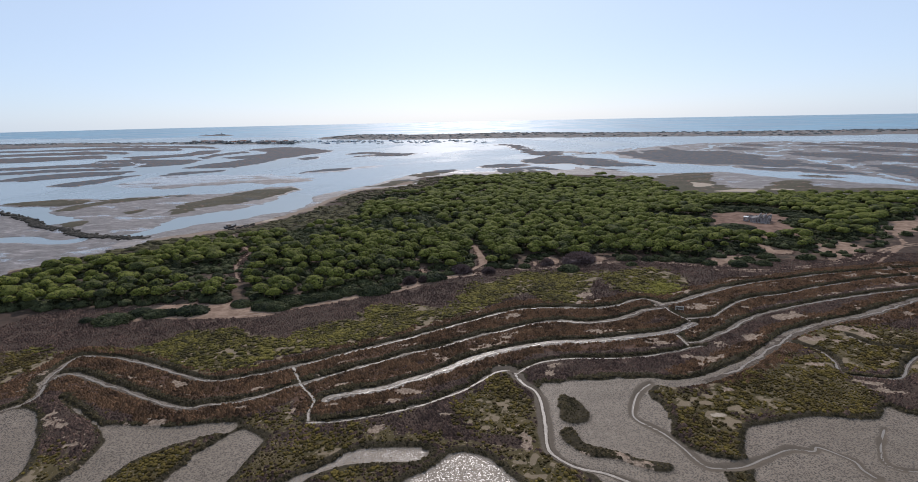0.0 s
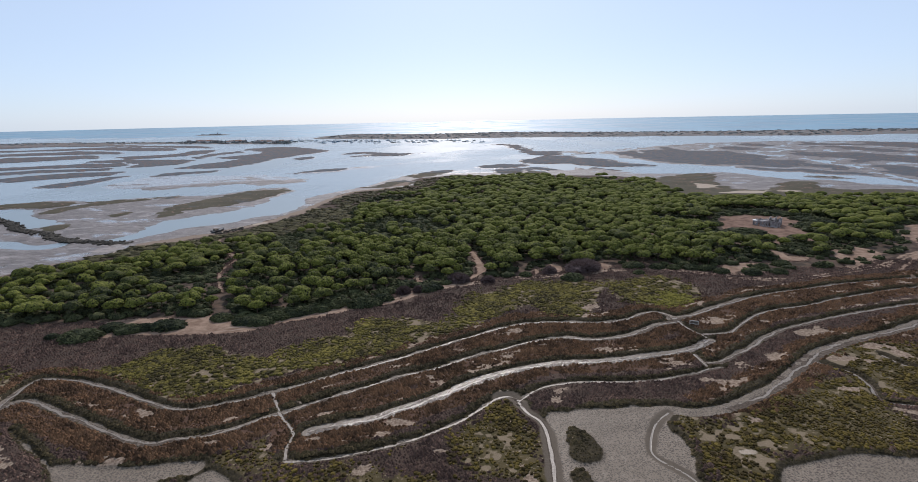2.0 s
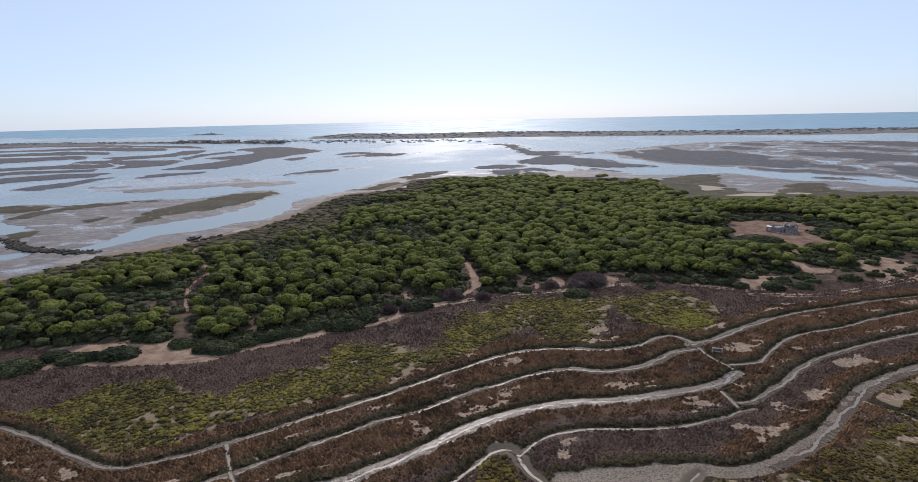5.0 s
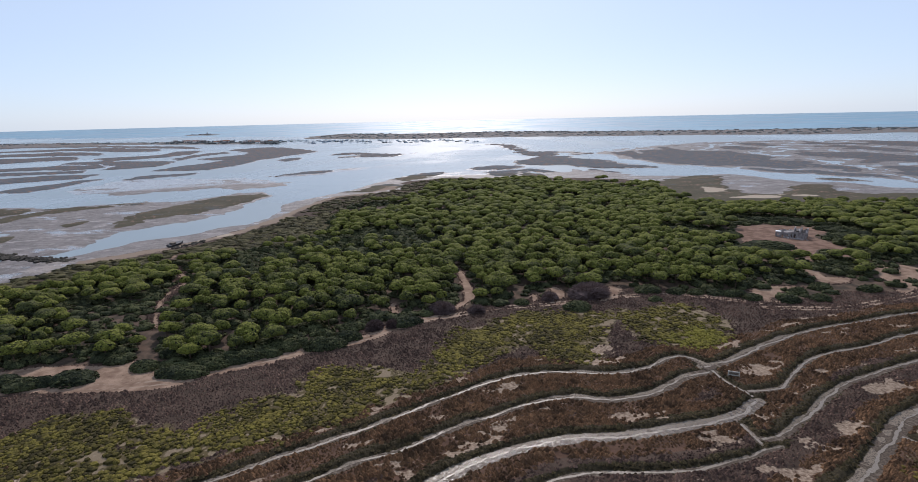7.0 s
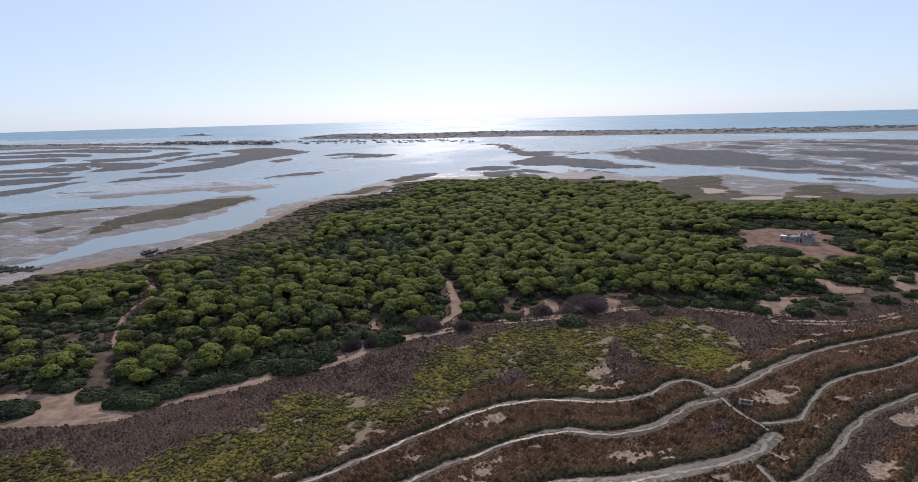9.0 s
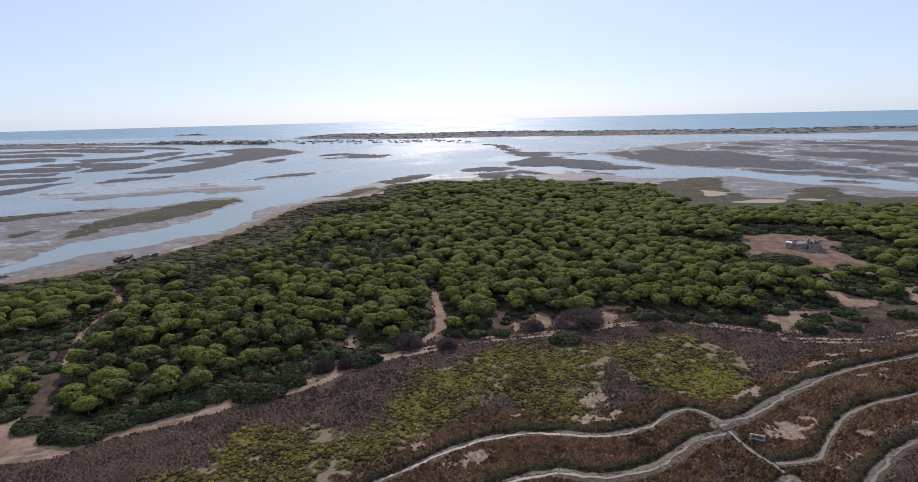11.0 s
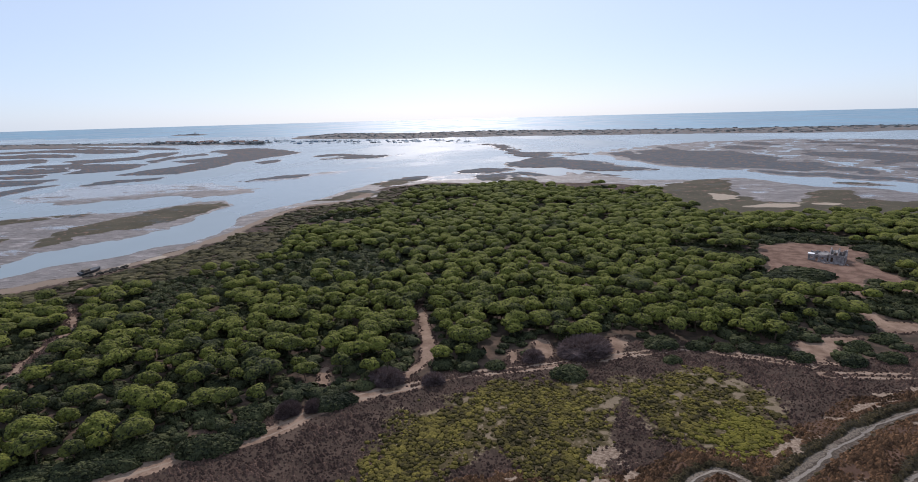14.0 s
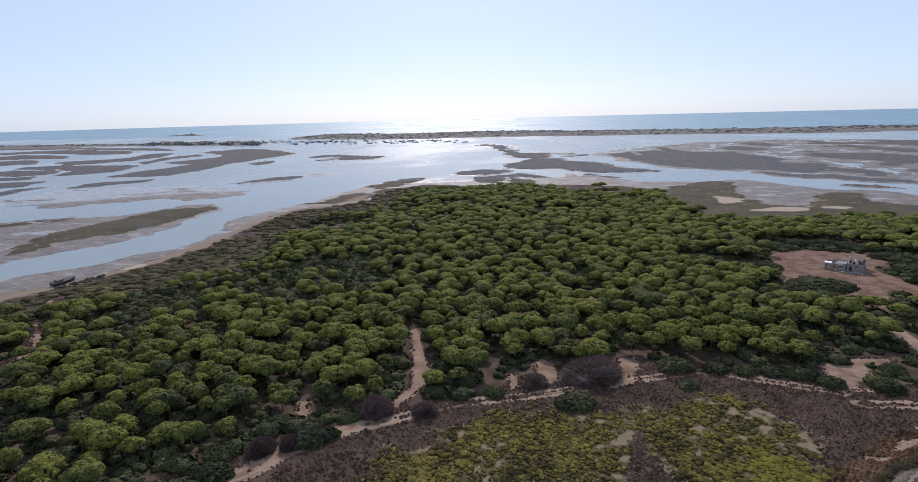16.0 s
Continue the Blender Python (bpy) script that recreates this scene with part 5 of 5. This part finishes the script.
ok = ((sdeep > 0.5) | coast) & ((sf["sand"] < -0.6) | (((sx > 40) | (sx < -70)) & (rng.random(len(sx)) < 0.18) & (inside(sx, sy, CLEARING, 20) < 0))) & in_view(sx, sy, -58, 38) & (inside(sx, sy, GROWN, 60, False) > 3)
ok &= (smooth_noise(sx, sy, 12, 61) + rng.uniform(-.3, .3, len(sx)) + thick + coast + 0.6 * (east > 0) > -0.35 - 0.45 * ramp(-sx, 15, 40)) & ((np.hypot(sx, sy - 82) < 230) | (rng.random(len(sx)) < 0.5))
apart = np.minimum.reduce([-inside(sx, sy, area, 20) for area in SANDS])
ok &= (apart > 1.0) | (sf["sand"] > -0.6)
ok &= (sdeep > 6 + 4 * ramp(sx, 0, 20)) | (sx < -20) | coast | (rng.random(len(sx)) < 0.4)
ok &= to_line(sx, sy, PATH_WEST, 20) > 1.5
bushy = [mound(400 + s, 10, BALL1, 0.42) for s in range(6)]
under, low_coast = [], []
for n, i in enumerate(np.nonzero(ok)[0]):
    v, t = bushy[n % 6]
    s = rng.uniform(0.8, 2.3) * (1.6 if thick[i] else 1.15 if east[i] > 0 else 1.5 if sdeep[i] < 1 else 1.3 if sdeep[i] < 6 else 1.0)
    flat = 0.36 if coast[i] else 1.0
    (low_coast if coast[i] else under).append((v * np.array((s, s, s * flat * rng.uniform(0.55, 0.95))) + np.array((sx[i], sy[i], sz[i])), t))
uv, ut = gather(under)
tagged(new("undergrowth", net("undergrowth", uv, ut, [M_SHRUB], None, True)), "dark green mastic shrubs under the pines", "shrubs", kind="stuff")
cv, ct = gather(low_coast)
tagged(new("coast_scrub", net("coast_scrub", cv, ct, [M_COAST], None, True)), "low olive-brown scrub between the beach and the wood", "shrubs", kind="stuff")


def twiggy(seed, twigs):
    """A leafless bush of radius 1: a thin dome of many fine twigs that spread from the ground."""
    rng = np.random.default_rng(seed)
    v, t = mound(seed, 0, BALL2)
    out = [(v * np.array((0.84, 0.84, 0.80)), t)]
    for i in range(twigs):
        a, s = rng.random() * 6.283, rng.uniform(0.02, 1.0)
        nrm = np.array((math.cos(a) * math.sqrt(1 - s * s), math.sin(a) * math.sqrt(1 - s * s), s))
        tip = nrm * np.array((1, 1, 0.85)) * rng.uniform(0.88, 1.03)
        low = nrm * np.array((0.62, 0.62, 0.45)) + rng.normal(0, 0.07, 3)
        wide = np.cross(tip - low, rng.normal(0, 1, 3))
        wide *= rng.uniform(0.012, 0.03) / np.linalg.norm(wide)
        out.append((np.array([low - wide, low + wide, tip + wide * 0.3, tip - wide * 0.3]), np.array([[0, 1, 2], [0, 2, 3]])))
    return gather(out)


def bush(x, y, rx, ry, h, material, name, label, seed, turn=0):
    v, t = twiggy(seed, 1500) if material == M_TWIG else mound(seed, 260, BALL2, 0.17)
    me = net(name, v, t, [material], None, False)
    ob = tagged(new(name, me), label, "bush", "bushes along the track")
    ob.matrix_basis = Matrix.Translation((x, y, height(x, y)[0])) @ Matrix.Rotation(radians(turn), 4, 'Z')
    ob.scale = (rx, ry, h)


for n, (x, y, rx, ry, h) in enumerate(BARE_BUSHES):
    bush(x, y, rx, ry, h, M_TWIG, "bare_bush", "purple-grey leafless bush beside the sandy track", 500 + n, 20 * n)
for n, (x, y, rx, ry, h) in enumerate(GREEN_BUSHES + WEST_BUSHES):
    bush(x, y, 0.87 * rx, 0.87 * ry, h, M_SHRUB, "mastic_bush", "dark green rounded mastic bush on sand", 540 + n, 15)
for n, (x, y, rx, ry, h) in enumerate(THICKETS):
    bush(x, y, rx, ry, h, M_SHRUB, "mastic_thicket", "wide dark green mastic thicket beside the clearing", 600 + n, 0)


# ---- the ruined house ----
def box(bm, x0, x1, y0, y1, z0, z1, rough=0.0, rng=random):
    """A block with slightly uneven corners."""
    made = bmesh.ops.create_cube(bm, size=1)["verts"]
    for v in made:
        v.co = Vector((x0 if v.co.x < 0 else x1, y0 if v.co.y < 0 else y1, z0 if v.co.z < 0 else z1))
        if rough:
            v.co += Vector((rng.uniform(-rough, rough), rng.uniform(-rough, rough), rng.uniform(-rough, rough)))
    return made


def wall_with_holes(name, length, thick, top, holes, parent, m, material=None):
    """A wall along x with openings (x0, x1, z0, z1); top gives the broken upper edge as (x, height)."""
    bm = bmesh.new()
    xs = sorted({0.0, length, *[h[0] for h in holes], *[h[1] for h in holes], *[p[0] for p in top]})

    def crest(x):
        for (xa, za), (xb, zb) in zip(top[:-1], top[1:]):
            if xa <= x <= xb:
                return za + (zb - za) * (x - xa) / max(xb - xa, 1e-6)
        return top[-1][1]

    for xa, xb in zip(xs[:-1], xs[1:]):
        mid = (xa + xb) / 2
        spans = [(-0.3, None)]
        for h in holes:
            if h[0] - 1e-6 <= mid <= h[1] + 1e-6:
                spans = ([(-0.3, h[2])] if h[2] > 0.05 else []) + [(h[3], None)]
        for lo, hi in spans:
            made = box(bm, xa, xb, 0, thick, lo, 1 if hi is None else hi)
            if hi is None:
                for v in made:
                    if v.co.z > 0.99 and abs(v.co.z - 1) < 1e-4:
                        v.co.z = crest(v.co.x)
    bmesh.ops.remove_doubles(bm, verts=bm.verts, dist=0.001)
    ob = part(name, bm, material or M_WALL, parent)
    ob.matrix_basis = m
    return ob


def ruined_house(x, y, turn):
    house = new("ruined_house")
    house.matrix_basis = Matrix.Translation((x, y, height(x, y)[0])) @ Matrix.Rotation(radians(turn), 4, 'Z')
    house.scale = (0.74, 0.8, 0.76)
    tagged(house, "roofless ruined stone house with grey-white walls on bare sand", "house")
    side = Matrix.Rotation(radians(90), 4, 'Z')
    T = Matrix.Translation
    # low front wing with a white-roofed lean-to
    wall_with_holes("wall", 2.2, 0.35, [(0, 2.3), (2.2, 2.4)], [(0.9, 1.6, 0.9, 1.7)], house, T((-0.4, -1.0, 0)))
    wall_with_holes("wall", 2.9, 0.35, [(0, 2.3), (2.9, 2.4)], [], house, T((-0.05, -0.64, 0)) @ side)
    wall_with_holes("wall", 4.4, 0.4, [(0, 2.6), (0.6, 2.3), (1.4, 2.7), (2.6, 2.2), (3.6, 2.5), (4.4, 2.9)], [(0.4, 1.3, 0.0, 1.9), (2.4, 3.2, 0.8, 1.7)], house, T((1.82, -0.9, 0)))
    wall_with_holes("wall", 6.4, 0.4, [(0, 2.7), (1.2, 2.3), (2.2, 2.9), (3.8, 2.4), (5.0, 3.0), (6.4, 2.6)], [(2.6, 3.4, 0.0, 1.9)], house, T((0, 4.6, 0)))
    # roofless rooms behind, their cross walls standing higher than the front
    wall_with_holes("wall", 5.2, 0.45, [(0, 3.2), (0.7, 2.9), (1.5, 3.3), (2.0, 2.7), (3.1, 2.9), (4.0, 2.3), (5.2, 3.0)], [(0.7, 1.5, 0.0, 2.0)], house, T((6.66, -1.0, 0)))
    wall_with_holes("wall", 5.4, 0.45, [(0, 3.5), (1.3, 2.9), (2.4, 3.6), (3.7, 2.7), (5.4, 3.8)], [(2.2, 3.2, 1.0, 2.2)], house, T((6.6, 6.4, 0)))
    for x0, top, holes in ((6.66, [(0, 3.0), (1.4, 3.6), (2.6, 3.2), (4.2, 4.1), (5.4, 3.7), (6.9, 4.3)], [(2.4, 3.4, 0.0, 2.0)]),
                           (9.4, [(0, 2.5), (1.2, 3.4), (2.6, 3.1), (3.3, 3.9), (5.2, 3.5), (6.9, 4.4)], [(1.8, 2.8, 0.0, 2.1)]),
                           (12.0, [(0, 2.9), (1.0, 3.9), (2.0, 3.3), (2.8, 2.2), (4.2, 2.6), (5.2, 3.7), (6.9, 4.0)], [(1.0, 1.9, 1.0, 2.0), (4.0, 5.2, 0.0, 2.1)])):
        wall_with_holes("wall", 6.9, 0.45, top, holes, house, T((x0 + 0.45, -0.54, 0)) @ side)
    for x0, x1, y0, y1, z0, tilt, turn_x, mat, lab in ((-0.6, 1.7, -1.1, 1.2, 2.42, 3, 0, M_WHITE, "white-painted flat roof slab"), (2.6, 6.3, 1.8, 4.5, 2.05, -7, 9, M_ROOF, "sagging concrete roof slab"), (7.3, 9.2, 3.4, 6.2, 2.9, -12, 14, M_ROOF, "half-fallen concrete roof slab"), (9.9, 11.8, 1.2, 4.6, 1.7, 16, -8, M_ROOF, "half-fallen concrete roof slab")):
        bm = bmesh.new()
        hx, hy = (x1 - x0) / 2, (y1 - y0) / 2
        box(bm, -hx, hx, -hy, hy, 0, 0.16, 0.06)
        bmesh.ops.bevel(bm, geom=bm.edges[:], offset=0.03, segments=1)
        part("roof_slab", bm, mat, house, lab).matrix_basis = pose(x0 + hx, y0 + hy, z0, turn_x, tilt, 0)
    for x0, z in ((8.0, 3.2), (10.9, 3.3)):
        bm = bmesh.new()
        box(bm, x0, x0 + 0.16, -0.7, 6.6, z, z + 0.2, 0.03)
        part("roof_beam", bm, M_WOOD, house, "weathered timber beam")
    r = random.Random(4)
    bm = bmesh.new()
    for i in range(70):
        a, d = r.uniform(0, 6.28), r.uniform(0, 3.2)
        s = r.uniform(0.1, 0.45)
        cx, cy = 8.5 + math.cos(a) * d * 1.6, -2.6 + math.sin(a) * d * 0.5
        box(bm, cx - s, cx + s, cy - s * .7, cy + s * .7, -0.2, s * 0.8, 0.08, r)
    part("rubble", bm, M_WALL, house, "heap of fallen masonry")


ruined_house(*HOUSE)


# ---- boats at anchor ----
def hull(length, beam, depth):
    bm = bmesh.new()
    rows = []
    for s in np.linspace(0, 1, 9):
        half = beam / 2 * (1 - max(0, (s - 0.45) / 0.55) ** 2.2) * (0.86 + 0.14 * min(1, s * 4))
        lift = 0.28 * depth * s ** 3
        x = (s - 0.5) * length
        rows.append([bm.verts.new((x, -half, depth * 0.75 + lift)), bm.verts.new((x, -half * 0.75, 0)), bm.verts.new((x, 0, -0.3)), bm.verts.new((x, half * 0.75, 0)), bm.verts.new((x, half, depth * 0.75 + lift))])
    for a, b in zip(rows[:-1], rows[1:]):
        for i in range(4):
            bm.faces.new((a[i], a[i + 1], b[i + 1], b[i]))
        bm.faces.new((a[4], a[0], b[0], b[4]))
    bm.faces.new(rows[0])
    bmesh.ops.remove_doubles(bm, verts=bm.verts, dist=0.01)
    bmesh.ops.recalc_face_normals(bm, faces=bm.faces)
    return bm


def boat(material, label, mast):
    b = new("sailing_boat" if mast else "motor_boat")
    tagged(b, label, "boat", "boats at anchor in the lagoon")
    part("hull", hull(7.5, 2.6, 1.3), material, b)
    bm = bmesh.new()
    for v in box(bm, -1.8, 1.4, -0.85, 0.85, 0.9, 2.0):
        if v.co.z > 1.5:
            v.co.x *= 0.8
            v.co.y *= 0.85
    bmesh.ops.bevel(bm, geom=bm.edges[:], offset=0.08, segments=2)
    part("cabin", bm, M_WHITE, b, "white cabin")
    if mast:
        bm = bmesh.new()
        bmesh.ops.create_cone(bm, cap_ends=True, segments=6, radius1=0.12, radius2=0.06, depth=9, matrix=Matrix.Translation((0.6, 0, 5.6)))
        pole = part("mast", bm, M_WOOD, b)
        bm = bmesh.new()
        bmesh.ops.create_cone(bm, cap_ends=True, segments=6, radius1=0.16, radius2=0.14, depth=3.4, matrix=Matrix.Translation((-1.1, 0, 2.4)) @ Matrix.Rotation(radians(90), 4, 'Y'))
        part("boom", bm, M_BLUE, pole, "boom with furled blue sail")
    return b


fleet = [boat(M_DARK, "dark-hulled motor boat moored on pale water", False), boat(M_WHITE, "white motor boat moored on pale water", False),
         boat(M_BLUE, "blue-hulled sailing boat moored on pale water", True), boat(M_WHITE, "white sailing boat moored on pale water", True)]
rb = random.Random(8)
for n in range(150):
    s, q = rb.random() ** 1.15, rb.random()
    a, b = Vector(BOATS[0]).lerp(Vector(BOATS[1]), s), Vector(BOATS[3]).lerp(Vector(BOATS[2]), s)
    p = b.lerp(a, q ** 0.8)
    m = pose(p.x, p.y, WATER, 0, 0, 200 + rb.uniform(-35, 35))
    src = fleet[n % 4]
    if n < 4:
        src.matrix_basis = m
    else:
        src = copy_thing(src, m)
    src.scale = [rb.uniform(0.7, 1.25)] * 3

# ---- far shore ----
# clumps of bushes and low trees on the outer bar
rng = np.random.default_rng(12)
clump = [mound(600 + s, 10, BALL1, 0.4) for s in range(4)]
far_bushes = []
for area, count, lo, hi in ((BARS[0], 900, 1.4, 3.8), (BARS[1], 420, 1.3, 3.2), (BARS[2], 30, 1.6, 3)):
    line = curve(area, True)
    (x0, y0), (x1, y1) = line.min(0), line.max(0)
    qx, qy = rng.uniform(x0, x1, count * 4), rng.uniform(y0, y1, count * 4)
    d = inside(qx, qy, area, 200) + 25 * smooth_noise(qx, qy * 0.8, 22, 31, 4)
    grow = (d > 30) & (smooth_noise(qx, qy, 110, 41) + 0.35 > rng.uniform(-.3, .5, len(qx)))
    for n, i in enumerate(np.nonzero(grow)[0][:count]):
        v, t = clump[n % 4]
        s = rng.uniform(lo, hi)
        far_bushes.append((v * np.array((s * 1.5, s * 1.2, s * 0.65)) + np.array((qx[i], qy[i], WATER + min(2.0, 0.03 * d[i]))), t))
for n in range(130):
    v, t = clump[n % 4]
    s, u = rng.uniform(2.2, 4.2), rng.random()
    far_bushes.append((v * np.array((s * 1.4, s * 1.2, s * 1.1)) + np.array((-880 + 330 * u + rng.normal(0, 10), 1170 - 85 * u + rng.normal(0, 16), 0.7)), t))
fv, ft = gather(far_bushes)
tagged(new("bar_scrub", net("bar_scrub", fv, ft, [M_HAZY_DUNE], None, False)), "scrub and low trees along the outer sand bar, greyed with painted haze", "shrubs", kind="stuff")


def far_house(wall, roof):
    """A small plain house with a pitched roof, seen from far away."""
    h = new("shore_house")
    tagged(h, "small white house with a pitched roof on the far shore", "house", "houses of the far shore")
    bm = bmesh.new()
    box(bm, -4.5, 4.5, -3, 3, -0.5, 3.2)
    part("walls", bm, wall, h)
    bm = bmesh.new()
    ring = [bm.verts.new(p) for p in ((-4.9, -3.4, 3.1), (4.9, -3.4, 3.1), (4.9, 3.4, 3.1), (-4.9, 3.4, 3.1), (-4.9, 0, 4.9), (4.9, 0, 4.9))]
    for f in ((0, 1, 5, 4), (2, 3, 4, 5), (1, 2, 5), (3, 0, 4), (3, 2, 1, 0)):
        bm.faces.new([ring[i] for i in f])
    part("roof", bm, roof, h)
    for sx in (-2.4, 2.0):
        bm = bmesh.new()
        box(bm, sx - 0.5, sx + 0.5, -3.06, -2.98, 0.9, 2.1)
        part("window", bm, M_DARK, h, "dark window")
    return h


rh = random.Random(21)
cottages = [far_house(M_WHITE, M_TILE), far_house(M_WALL, M_ROOF)]
for n in range(34):
    s = rh.random()
    m = pose(-860 + 300 * s + rh.uniform(-15, 15), 1168 - 78 * s + rh.uniform(-22, 22), 0.9, 0, 0, rh.uniform(-40, 40))
    src = cottages[n % 2]
    if n < 2:
        src.matrix_basis = m
    else:
        copy_thing(src, m)

# fort on the islet
fort = new("island_fort")
fort.matrix_basis = pose(-1262, 1868, 1.2, 0, 0, 34)
tagged(fort, "low stone fort with a tower on an islet, paled with painted haze", "fort")
for x0, x1, y0, y1 in ((-24, 24, -9, -7.5), (-24, 24, 7.5, 9), (-24, -22.5, -7.4, 7.4), (22.5, 24, -7.4, 7.4)):
    bm = bmesh.new()
    box(bm, x0, x1, y0, y1, -1.5, 5.0)
    part("rampart", bm, M_HAZY_STONE, fort)
bm = bmesh.new()
bmesh.ops.create_cone(bm, cap_ends=True, segments=10, radius1=3.4, radius2=2.6, depth=15, matrix=Matrix.Translation((6, 0, 6.5)))
part("tower", bm, M_HAZY_STONE, fort, "round stone tower")
fort.scale = (0.7, 0.7, 0.45)

# weed-covered stones of the old dyke across the mud
dv = []
line = curve(DYKE, False, 40)
rng = np.random.default_rng(3)
for n in range(1300):
    p = line[rng.integers(len(line))] + rng.normal(0, 1.25, 2)
    v, t = BALL1
    s = 0.35 + 0.9 * rng.random() ** 2
    dv.append((v * (1 + rng.uniform(-.25, .25, (len(v), 1))) * np.array((s, s, s * 0.6)) + np.array((*p, WATER + 0.1 + 0.25 * rng.random())), t))
yv, yt = gather(dv)
tagged(new("old_dyke", net("old_dyke", yv, yt, [M_WEED], None, False)), "dark weed-covered stones of a broken dyke", "dyke", kind="stuff")

# an old boat on the mud and dark stones beside it
def beached_boat(x, y, turn):
    b = new("beached_boat")
    b.matrix_basis = pose(x, y, float(height(x, y)[0]) + 0.25, 9, 0, turn)
    tagged(b, "old dark wooden boat lying on the muddy shore", "boat")
    part("hull", hull(9.5, 2.9, 1.3), M_DARK, b)
    b.scale = (0.8, 0.8, 0.7)
    bm = bmesh.new()
    box(bm, -3.2, -0.6, -0.8, 0.8, 0.9, 1.9, 0.05)
    bmesh.ops.bevel(bm, geom=bm.edges[:], offset=0.06, segments=1)
    part("cabin", bm, M_WOOD, b, "grey timber cabin")
    for s in (-1, 1):
        bm = bmesh.new()
        box(bm, -4.2, 1.6, s * 1.28 - 0.07, s * 1.28 + 0.07, 0.95, 1.12, 0.02)
        part("gunwale", bm, M_WOOD, b, "pale worn gunwale")


beached_boat(*BEACHED)
sv = []
rng = np.random.default_rng(31)
for n in range(60):
    v, t = BALL1
    s = rng.uniform(0.3, 0.9)
    p = np.array((-141.0, 221.0)) + np.array((0.35, 0.94)) * rng.uniform(-6, 6) + rng.normal(0, 0.9, 2)
    sv.append((v * (1 + rng.uniform(-.25, .25, (len(v), 1))) * np.array((s, s, s * 0.7)) + np.array((*p, height(*p)[0] + 0.05)), t))
rv, rt = gather(sv)
tagged(new("shore_stones", net("shore_stones", rv, rt, [M_WEED], None, False)), "dark stones on the muddy shore", "stones", kind="stuff")


# a small timber frame in the marsh between two ditches
def sluice_frame(x, y, turn):
    f = new("sluice_frame")
    f.matrix_basis = pose(x, y, float(height(x, y)[0]), 0, 0, turn)
    tagged(f, "small pale timber sluice frame standing in the marsh", "sluice")
    for s in (-0.85, 0.85):
        bm = bmesh.new()
        box(bm, s - 0.09, s + 0.09, -0.09, 0.09, -0.3, 0.95, 0.01)
        part("post", bm, M_PALE, f)
    for z, h in ((0.78, 0.17), (0.12, 0.14)):
        bm = bmesh.new()
        box(bm, -0.75, 0.75, -0.06, 0.06, z, z + h, 0.01)
        part("rail", bm, M_PALE, f)
    bm = bmesh.new()
    box(bm, -0.74, 0.74, 0.07, 0.12, 0.0, 0.8, 0.01)
    part("gate_board", bm, M_WOOD, f, "dark timber gate board")


sluice_frame(*SLUICE)
